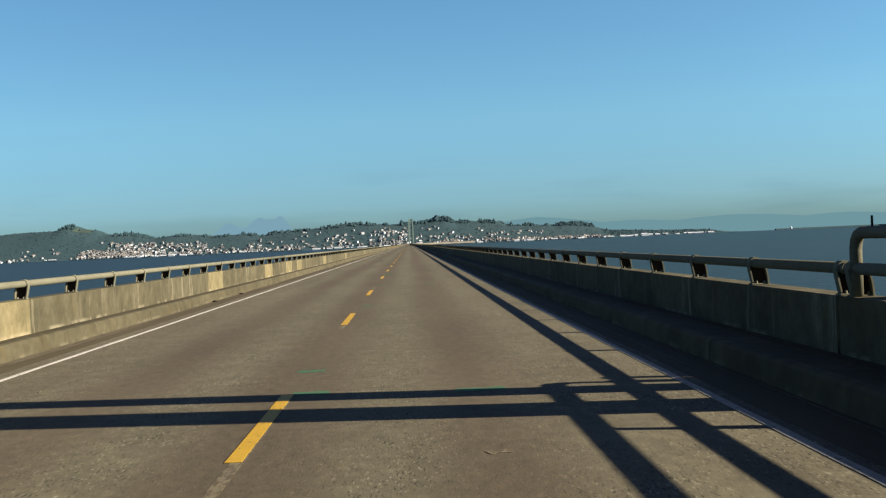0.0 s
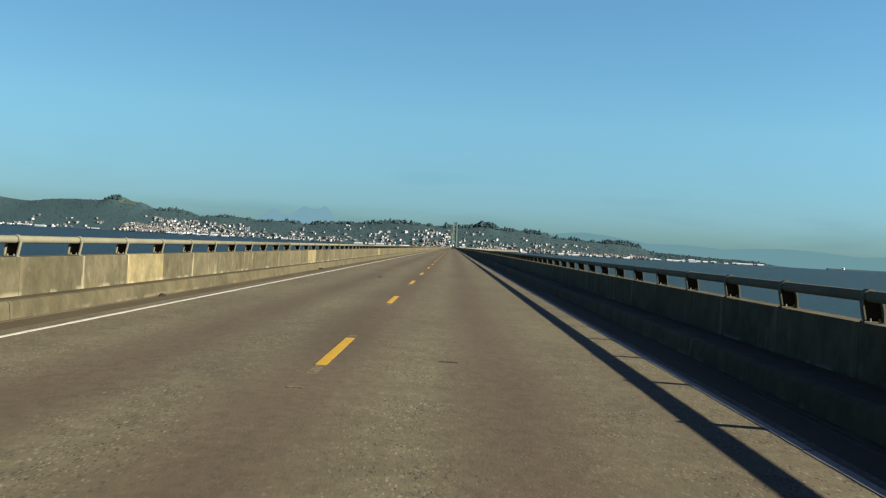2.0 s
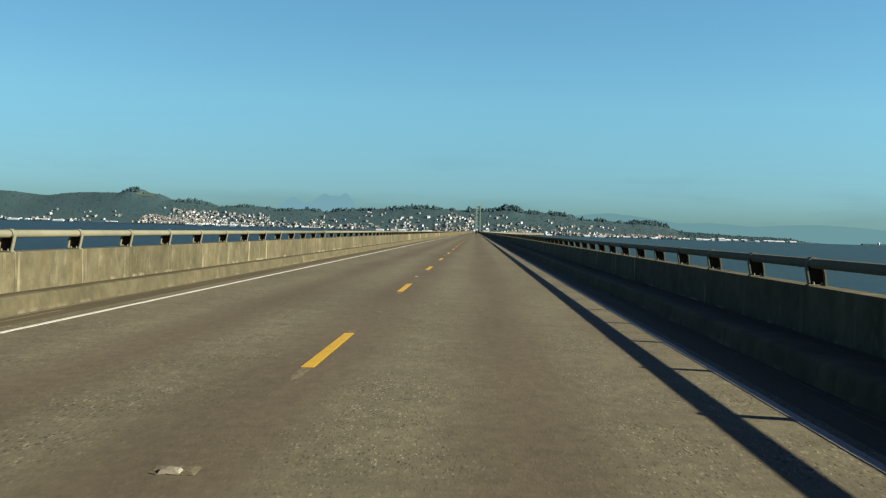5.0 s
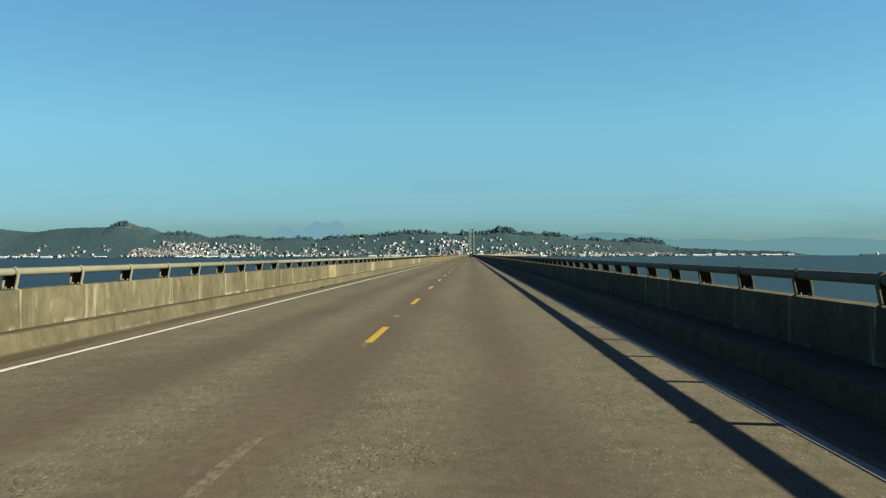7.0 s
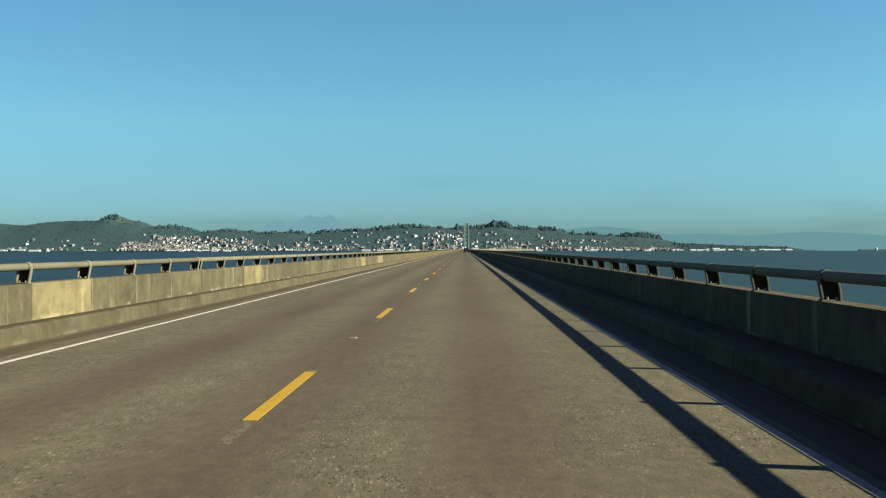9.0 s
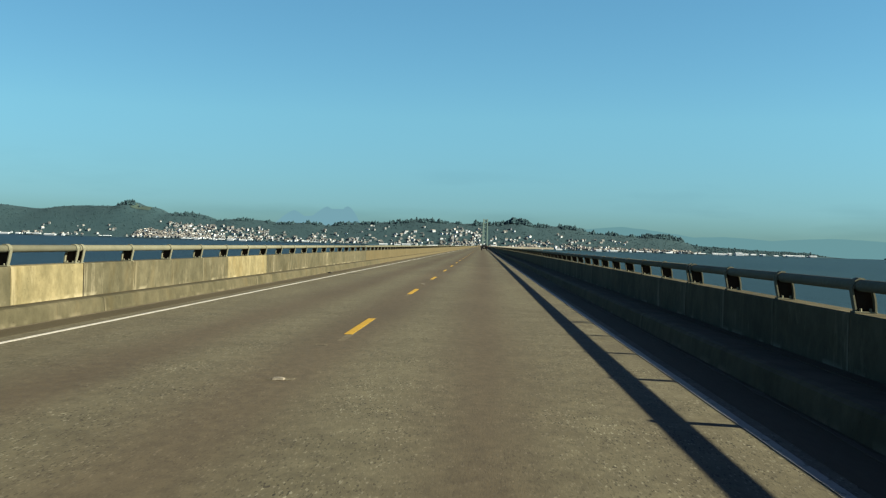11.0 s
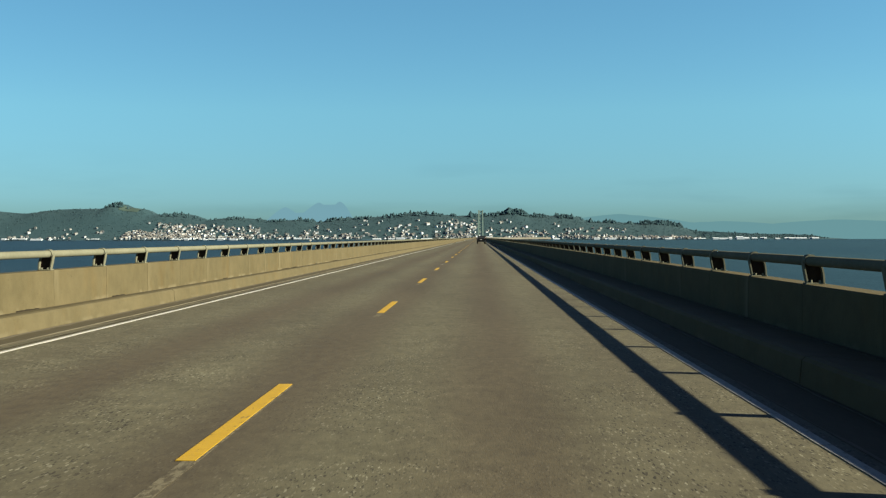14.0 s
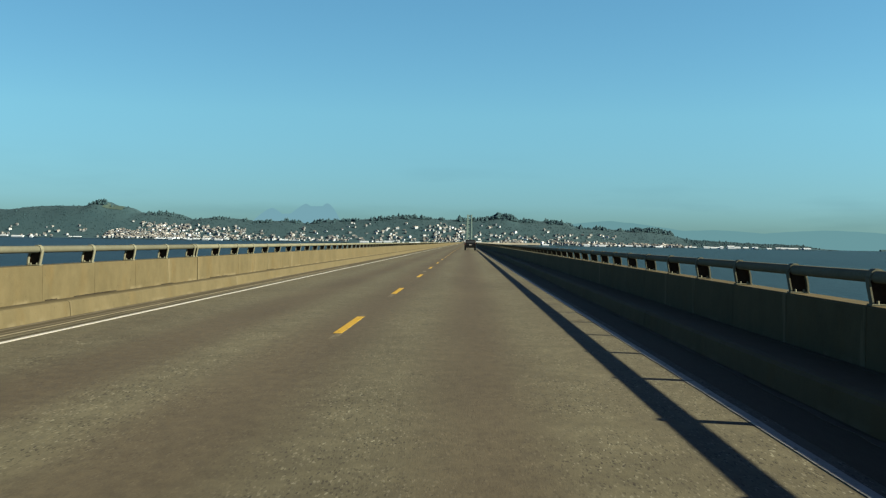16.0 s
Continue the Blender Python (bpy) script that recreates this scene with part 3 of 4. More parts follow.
thing("ground", (SHORE_X, 0, 0), "pale green meadow below the hill's summit", "meadow", kind="structure", data=mesh_from("ground", verts, faces, meadow_grass, True))


# ---- houses of the far town ----
def house_mesh(w, d, h, roof):
    wall = boxes(((-w / 2, -d / 2, -6), (w / 2, d / 2, h)))
    top = extruded([(-w / 2 - 0.5, h), (w / 2 + 0.5, h), (0, h + roof)], -d / 2 - 0.5, d / 2 + 0.5)
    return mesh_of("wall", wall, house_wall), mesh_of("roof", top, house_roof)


HOUSE_KINDS = [house_mesh(7, 7, 4.5, 2.4), house_mesh(9, 7, 5, 2.6), house_mesh(6, 8, 6, 2.4), house_mesh(12, 8, 5, 2.4), house_mesh(9, 9, 7.5, 2)]
TOWN = [(-1330, 90, 4500, 4600, 60), (-1200, 110, 4500, 4690, 60), (-1020, 130, 4500, 4700, 55), (-800, 140, 4500, 4600, 30), (-560, 110, 4498, 4560, 22), (-330, 60, 4500, 4690, 10), (-120, 70, 4500, 4700, 34), (130, 150, 4495, 4560, 26), (500, 170, 4492, 4540, 36), (690, 70, 4490, 4545, 30), (-1800, 330, 4490, 4530, 22)]
for cx, half, y0, y1, count in TOWN:
    for _ in range(count):
        x, y = cx + rng.gauss(0, 0.5) * half * 1.2, y0 + (y1 - y0) * rng.random() ** 1.4
        wall_me, roof_me = rng.choice(HOUSE_KINDS)
        turn = Matrix.Rotation(rng.uniform(0, math.pi), 4, "Z")
        home = thing("house", Matrix.Translation((x + SHORE_X, y, land(x, y))) @ turn, "small pale painted house with a pitched roof on the hillside", "house", "houses of the far town")
        part("wall", wall_me, parent=home)
        part("roof", roof_me, parent=home)


def warehouse(x, y, w, d, h, label):
    home = thing("warehouse", (x + SHORE_X, y, WATER + 1.5), label, "warehouse", "waterfront buildings")
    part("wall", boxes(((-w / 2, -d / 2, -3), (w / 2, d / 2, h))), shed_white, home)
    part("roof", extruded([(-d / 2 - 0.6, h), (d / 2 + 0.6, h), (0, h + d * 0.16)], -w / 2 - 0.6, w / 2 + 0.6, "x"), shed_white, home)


for x0, x1, step in ((-2080, -1600, 55), (-1520, -1390, 34), (-1180, -900, 42), (-760, -660, 40), (-410, -60, 36), (40, 300, 40), (400, 810, 30), (820, 1240, 24)):
    x = x0
    while x < x1:
        if rng.random() < 0.8:
            warehouse(x, 4486 + rng.uniform(-6, 20), step * (rng.uniform(0.3, 1.2) if x0 == 820 else rng.uniform(0.15, 0.9)), 16, rng.uniform(0.8, 4.6), "long low white warehouse on the waterfront")
        x += step * rng.uniform(0.3, 1.3)
warehouse(17, 4478, 20, 12, 9, "white boxy building on the waterfront")
warehouse(950, 4484, 24, 18, 7, "tall white warehouse on the waterfront")


def far_houses(clusters):
    """The many houses too small to tell apart: walls in one mesh, roofs in another."""
    wv, wf, rv, rf = [], [], [], []
    for cx, half, y0, y1, count in clusters:
        for _ in range(count):
            x, y = cx + rng.uniform(-1, 1) * half, y0 + (y1 - y0) * rng.random() ** 1.5
            z, a, w, d, h = land(x, y), rng.uniform(0, math.pi), rng.uniform(1.6, 5.6), rng.uniform(2.2, 6.5), rng.uniform(2.2, 6.0)
            turn = Matrix.Rotation(a, 4, "Z")
            pts = [turn @ Vector(q) + Vector((x, y, z)) for q in ((-w, -d, -5), (w, -d, -5), (w, d, -5), (-w, d, -5), (-w, -d, h), (w, -d, h), (w, d, h), (-w, d, h))]
            k0 = len(wv)
            wv += [tuple(q) for q in pts]
            wf += [tuple(k0 + i for i in q) for q in ((0, 1, 5, 4), (1, 2, 6, 5), (2, 3, 7, 6), (3, 0, 4, 7))]
            k0 = len(rv)
            rv += [tuple(turn @ Vector(q) + Vector((x, y, z))) for q in ((-w - 0.4, -d - 0.4, h), (w + 0.4, -d - 0.4, h), (w + 0.4, d + 0.4, h), (-w - 0.4, d + 0.4, h), (0, -d - 0.4, h + w * 0.7), (0, d + 0.4, h + w * 0.7))]
            rf += [tuple(k0 + i for i in q) for q in ((0, 4, 5, 3), (1, 2, 5, 4), (0, 1, 4), (2, 3, 5))]
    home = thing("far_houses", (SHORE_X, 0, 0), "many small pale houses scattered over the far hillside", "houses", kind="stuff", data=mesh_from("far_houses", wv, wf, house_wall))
    tagged(part("roofs", mesh_from("roofs", rv, rf, house_roof), parent=home), kind="stuff")


far_houses([(60, 160, 4540, 4730, 22), (-300, 220, 4520, 4720, 24), (320, 220, 4530, 4720, 20), (-450, 220, 4560, 4760, 30), (560, 260, 4500, 4560, 60), (200, 300, 4500, 4600, 50), (-1330, 70, 4495, 4600, 120), (-1210, 90, 4500, 4700, 200), (-1010, 120, 4500, 4680, 130), (-800, 150, 4500, 4650, 60), (-560, 150, 4498, 4600, 34), (-330, 60, 4500, 4700, 14), (-110, 80, 4500, 4740, 60), (150, 180, 4495, 4620, 50), (480, 200, 4490, 4570, 60), (690, 90, 4490, 4550, 40), (350, 200, 4620, 4720, 16), (-1850, 330, 4490, 4520, 30), (-1640, 200, 4560, 4640, 12)])

low = thing("ground", (SHORE_X, 0, 0), "low dark spit of land across the water", "land", kind="structure", data=mesh_of("ground", extruded([(-9.5, WATER - 2), (-4, WATER + 3), (0, WATER + 6), (12, WATER + 5), (16, WATER - 2)], 1530, 2400, "x"), hill_soil))
low.location.y = 4560
tank_home = thing("storage_tank", (1590 + SHORE_X, 4545, WATER + 3), "white cylindrical tank on the far spit", "tank")
bm = bmesh.new()
bmesh.ops.create_cone(bm, cap_ends=True, segments=16, radius1=5, radius2=5, depth=8, matrix=Matrix.Translation((0, 0, 4)))
part("tank", bm, shed_white, tank_home)
bm = bmesh.new()
bmesh.ops.create_cone(bm, cap_ends=True, segments=16, radius1=5.2, radius2=0.5, depth=1.6, matrix=Matrix.Translation((0, 0, 8.8)))
part("roof", bm, shed_white, tank_home)

# the steel tower of the main span
tower = thing("bridge_tower", (SHORE_X - 18, 4420, WATER), "pale green steel truss tower of the main span", "bridge tower")
for sx in (-1, 1):
    part("leg", beam(bmesh.new(), (sx * 8.5, 0, -2), (sx * 7, 0, 110), 5.0, 5.0), tower_green, tower)
for z in (30, 46, 62, 78, 92, 106):
    part("crossbeam", beam(bmesh.new(), (-8, 0, z), (8, 0, z), 3, 4), tower_green, tower)
for z in (33, 49, 65, 81, 97):
    part("brace", beam(bmesh.new(), (-7.5, 0, z), (7.3, 0, z + 12), 2.5, 3), tower_green, tower)
    part("brace", beam(bmesh.new(), (7.5, 1, z), (-7.3, 1, z + 12), 2.5, 3), tower_green, tower)

# the far stretch of the bridge, which bends away before the shore
def bend_at(s):
    """Centre of the far stretch, s from 0 to 1."""
    return Vector((3 + 265 * s ** 1.6, 4252 + 170 * s, 0))


v, f = [], []
for k in range(25):
    p, q = bend_at(k / 24), bend_at(min(k / 24 + 0.01, 1.01))
    side = (q - p).normalized().cross(Vector((0, 0, 1)))
    for off, z in ((-5.5, -5.5), (-5.5, 0.9), (5.5, 0.9), (5.5, -5.5)):
        v.append((p.x + side.x * off, p.y + side.y * off, z))
    if k:
        a = 4 * k
        f += [(a - 4 + e, a - 4 + (e + 1) % 4, a + (e + 1) % 4, a + e) for e in range(4)]
f += [(3, 2, 1, 0), (96, 97, 98, 99)]
bend = thing("viaduct", (0, 0, 0), "far sunlit stretch of the concrete bridge bending away", "viaduct")
part("deck", mesh_from("deck", v, f, far_concrete), parent=bend)
for k in range(1, 10):
    p = bend_at(k / 10)
    part("pier", boxes(((p.x - 2, p.y - 2, WATER - 2), (p.x + 2, p.y + 2, -5.4)), bevel=0.2), far_concrete, bend)

# ---- the roadway ----
def ragged(x0, x1, y0, y1, z0, z1, rough, n=12):
    """A thin flat patch with an uneven outline."""
    bm = bmesh.new()
    ring = [(x0 + (x1 - x0) * i / n, y0) for i in range(n)] + [(x1, y0 + (y1 - y0) * i / 4) for i in range(4)]
    ring += [(x1 - (x1 - x0) * i / n, y1) for i in range(n)] + [(x0, y1 - (y1 - y0) * i / 4) for i in range(4)]
    return ragged_sheet([(x + rng.uniform(-1, 1) * min(rough, abs(x1 - x0) * 0.03), y + rng.uniform(-1, 1) * rough) for x, y in ring], z0, z1, bm)


def ragged_sheet(ring, z0, z1, bm):
    low = [bm.verts.new((x, y, z0)) for x, y in ring]
    top = [bm.verts.new((x, y, z1)) for x, y in ring]
    bm.faces.new(top)
    bm.faces.new(low[::-1])
    for i in range(len(ring)):
        j = (i + 1) % len(ring)
        bm.faces.new((low[i], low[j], top[j], top[i]))
    bmesh.ops.recalc_face_normals(bm, faces=bm.faces)
    return bm


def worn_strip(half, length, z0, z1, uneven, step=0.35):
    """A painted or dusty strip along y whose edges wander."""
    n = int(length / step)
    v, f = [], []
    for i in range(n + 1):
        y = length * i / n
        for s in (-1, 1):
            x = s * half * max(0.12, 1 - uneven * abs(noise.noise((i * 0.31, s * 7.0 + half * 90, length))) * 2.2 - uneven * 0.3 * rng.random())
            v += [(x, y, z0), (x, y, z1)]
    for i in range(n):
        a, c = 4 * i, 4 * i + 4
        f += [(a + 1, a + 3, c + 3, c + 1), (a, a + 1, c + 1, c), (a + 3, a + 2, c + 2, c + 3)]
    return v, f


HALF = 4.45                                  # from the centre to the kerb's foot
deck = thing("road", (0, 0, 0), "worn brown-grey asphalt roadway of a long straight bridge", "road", kind="structure",
             data=mesh_of("road", boxes(((-HALF - 0.1, ROAD_START, -0.30), (HALF + 0.1, ROAD_END, 0.0))), asphalt))
part("slab", boxes(((-5.6, ROAD_START, -0.85), (5.6, ROAD_END, -0.304))), deck_concrete, deck, "concrete bridge deck under the asphalt")
DASH_TOP = 7.54                              # the far end of the first dash
dash_me = mesh_of("dash", boxes(((-0.058, -3.25, 0.0025), (0.058, 0, 0.006))), yellow_paint)
ghost_me = mesh_of("old_dash", ragged(-0.045, 0.045, -4.3, 0.2, 0.001, 0.0022, 0.02), worn_paint)
pad_me = [mesh_of("pad", ragged(-0.13, 0.10, -0.10, 0.08, 0.001, 0.003, 0.02, 6), joint_dark), mesh_of("pad", ragged(-0.10, 0.13, -0.05, 0.13, 0.001, 0.003, 0.02, 6), worn_paint)]
bm = extruded([(-0.055, 0.001), (0.055, 0.001), (0.045, 0.019), (0.02, 0.023), (-0.02, 0.023), (-0.045, 0.019)], -0.05, 0.05)
for v in bm.verts:
    if v.co.z > 0.01:
        v.co.y *= 0.55
marker_me = mesh_of("marker", bm, marker_white)
scar_me = mesh_of("marker_scar", ragged(-0.075, 0.075, -0.06, 0.06, 0.001, 0.004, 0.015, 6), worn_paint)
# lane markers, some of them knocked off to a pale scar of glue
MARKERS = {1: (3.15, 0), 3: (2.87, 1), 5: (6.60, 0), 7: (3.46, 0), 9: (3.63, 1), 15: (4.33, 1), 17: (4.09, 1), 19: (5.42, 0), 25: (4.20, 1), 27: (4.31, 1), 28: (6.87, 0), 29: (7.05, 0), 31: (5.11, 1), 33: (5.30, 0), 34: (4.43, 0), 35: (4.75, 1), 4: (7.35, 0)}


# dashes that were painted off their even step
SHORT = {0: -1.19, 1: -0.95, 2: -1.86, 3: 0.62, 4: 0.66, 5: 0.2, 7: -0.3, 8: -1.09, 9: 0.34, 10: 0.41, 15: -0.56, 16: -0.18, 17: 0.82, 18: 0.69, 19: 0.56, 20: 0.31, 25: -0.94, 26: 0.26, 27: 0.44, 28: 0.15, 29: 0.38, 30: 0.04, 32: -0.04, 33: -0.05, 34: -0.11, 35: -0.47, 36: 0.48, 37: 1.14}
k = -4
while DASH_TOP + k * DASH < 1000:
    y = DASH_TOP + k * DASH
    part("dash", dash_me, parent=deck, at=(rng.uniform(-0.015, 0.015), y + SHORT.get(k, 0) + rng.uniform(-0.1, 0.1), 0))
    part("old_dash", ghost_me, parent=deck, at=(rng.uniform(-0.02, 0.03), y + {2: 0.69, 8: 0.8, 16: 1.5}.get(k, SHORT.get(k, 0) + rng.uniform(-0.35, 0.25)), 0))
    along, whole = MARKERS.get(k, (4.1 + rng.uniform(-0.7, 0.7), k % 2))
    if k not in MARKERS and (0 <= k < 10 or 15 <= k < 20 or 25 <= k < 38):
        pass
    elif whole:
        marker = part("marker", marker_me, parent=deck, at=pose(rng.uniform(-0.06, 0.03), y + along, 0, rz=rng.uniform(-8, 8)), label="dirty white raised lane marker")
        part("pad", pad_me[k % 2], parent=marker)
    else:
        part("marker_scar", scar_me, parent=deck, at=pose(rng.uniform(-0.06, 0.03), y + along, 0, rz=rng.uniform(-15, 15)))
    k += 1
line_me = {sx: [mesh_from("edge_line", *worn_strip(half, SPAN - 0.03 - 0.01 * i, 0.001, 0.005, uneven), mat) for i in range(3)] for sx, half, uneven, mat in ((-1, 0.040, 0.22, white_paint), (1, 0.048, 0.16, shade_white))}
for sx, at in ((-1, 3.67), (1, 3.80)):
    y = ROAD_START
    while y < 900:
        part("edge_line", line_me[sx][int(y) % 3], parent=deck, at=(sx * at, y, 0))
        y += SPAN
    part("edge_line", boxes(((sx * at - 0.05, y, 0.002), (sx * at + 0.05, ROAD_END, 0.006))), white_paint if sx < 0 else shade_white, deck)

crack_me = [mesh_from("seam_line", *worn_strip(0.016, SPAN + 0.01 * i, 0.0028, 0.0055, 0.7), crack_dark) for i in range(2)]
for i in range(8):
    part("seam_line", crack_me[i % 2], parent=deck, at=(-3.80 if i % 2 else -3.97, 372.2 + (i // 2) * SPAN, 0), label="dark open crack beside the kerb")
grit_me = [mesh_from("grit_line", *worn_strip(0.06, SPAN + 0.01 * i, 0.0028, 0.007, 0.9), pale_grit) for i in range(3)]
streak_me = [mesh_from("grit_line", *worn_strip(0.03, 3.0 + 2.5 * i, 0.0028, 0.006, 0.8), pale_grit) for i in range(3)]
seam_me = [mesh_from("seam_line", *worn_strip(0.03, SPAN + 0.01 * i, 0.0028, 0.006, 0.35), pale_seam) for i in range(2)]
for i in range(5):
    part("seam_line", seam_me[i % 2], parent=deck, at=(-4.02, 372.2 + i * SPAN, 0), label="pale filled seam beside the kerb")
for sx in (-1, 1):
    part("gutter_dirt", boxes(((sx * 4.2 - 0.25, ROAD_START, 0.0005), (sx * 4.2 + 0.25, ROAD_END, 0.0025))), gutter_dirt, deck, "brown grit along the kerb")
    for i in range(int((ROAD_NEAR - ROAD_START) / SPAN)):
        part("grit_line", grit_me[i % 3], parent=deck, at=(sx * (4.40 + rng.uniform(-0.02, 0.01)), ROAD_START + i * SPAN, 0))
    for i in range(26):
        part("grit_line", streak_me[i % 3], parent=deck, at=(sx * rng.uniform(3.95, 4.30), rng.uniform(-5, 455), 0))

# ---- barriers with their railings ----
KERB_H, WALL_X, WALL_T, WALL_TOP = 0.25, 5.20, 0.30, 0.76
RAIL_X, RAIL_Z, RAIL_R = 5.28, 1.020, 0.057
PAIR = 0.28                                  # between the two posts at an expansion joint
JOINT, LENGTH = 51.6, 45.6                   # one open joint of the parapets, and the distance between joints
OFF = 0.10                                   # the parapets stand this much off the lane's axis
STEP = (LENGTH - PAIR) / 17


def lengths_from(count):
    """The first post behind each joint, the step of the posts, and the last post of that length."""
    return [(JOINT + n * LENGTH + PAIR / 2, STEP, JOINT + (n + 1) * LENGTH - PAIR / 2) for n in range(-2, count - 2)]


LATE = JOINT + 7 * LENGTH + PAIR / 2         # from here on the posts stand closer
RUNS = {-1: lengths_from(9) + [(LATE + 0.12, 2.448, 469.0), (469.26, 2.448, ROAD_NEAR)], 1: lengths_from(9) + [(LATE + 0.34, 2.437, ROAD_NEAR)]}


def bays(runs):
    """The posts of each length between two joints."""
    out = []
    for first, step, last in runs:
        out.append([first + step * k for k in range(int((last - first) / step + 0.05) + 1)])
    return out


FALL = 0.062                                 # the walk falls this much towards the wall
panel_profile = [(WALL_X, KERB_H - 0.2), (WALL_X, WALL_TOP - 0.015), (WALL_X + 0.015, WALL_TOP), (WALL_X + WALL_T - 0.015, WALL_TOP), (WALL_X + WALL_T, WALL_TOP - 0.015), (WALL_X + WALL_T, KERB_H - 0.2)]
inset = 0.02
core_profile = [(WALL_X + inset, -0.5), (WALL_X + inset, WALL_TOP - inset), (WALL_X + WALL_T - inset, WALL_TOP - inset), (WALL_X + WALL_T - inset, -0.5)]


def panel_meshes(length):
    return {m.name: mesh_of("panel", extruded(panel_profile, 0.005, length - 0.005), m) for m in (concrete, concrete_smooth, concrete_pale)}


# one post: a front flange, a web and a curved rear flange on a base plate, with a saddle over the rail
lean = [(RAIL_X - 0.035, WALL_TOP), (RAIL_X - 0.050, WALL_TOP + 0.07), (RAIL_X - 0.068, WALL_TOP + 0.16), (RAIL_X - 0.082, RAIL_Z - 0.01)]
flange_me = mesh_of("post", extruded(lean + [(x + 0.016, z) for x, z in reversed(lean)], -0.045, 0.045), rail_paint)
arc = [(RAIL_X + 0.078 + 0.055 * math.cos(a), WALL_TOP + 0.016 + 0.21 * math.sin(a)) for a in [i * math.pi / 2 * 0.86 / 5 for i in range(6)]]
web_me = mesh_of("web", extruded([(RAIL_X - 0.022, WALL_TOP + 0.012)] + arc + [(RAIL_X - 0.062, WALL_TOP + 0.225)], -0.008, 0.008), web_brown)
rear = [(x, z) for x, z in arc] + [(x + 0.02 * math.cos(i * math.pi / 10), z + 0.02 * math.sin(i * math.pi / 10)) for i, (x, z) in reversed(list(enumerate(arc)))]
rear_me = mesh_of("rear_flange", extruded(rear, -0.075, 0.06), rail_paint)
base_me = mesh_of("base_plate", boxes(((RAIL_X - 0.055, -0.065, WALL_TOP), (RAIL_X + 0.16, 0.065, WALL_TOP + 0.016)), bevel=0.004), rail_paint)
saddle = [(RAIL_X + 0.074 * math.cos(a), RAIL_Z + 0.074 * math.sin(a)) for a in [math.pi * (-0.15 + 1.3 * i / 7) for i in range(8)]]
saddle_in = [(RAIL_X + 0.05 * math.cos(a), RAIL_Z + 0.05 * math.sin(a)) for a in [math.pi * (-0.15 + 1.3 * i / 7) for i in reversed(range(8))]]
saddle_me = mesh_of("saddle", extruded(saddle + saddle_in, -0.06, 0.06), rail_paint)

bm = bmesh.new()
bmesh.ops.create_cone(bm, cap_ends=True, segments=6, radius1=0.016, radius2=0.013, depth=0.03, matrix=Matrix.Translation((0, -0.045, WALL_TOP + 0.03)))
bolt_me = mesh_of("bolt", bm, rail_paint)

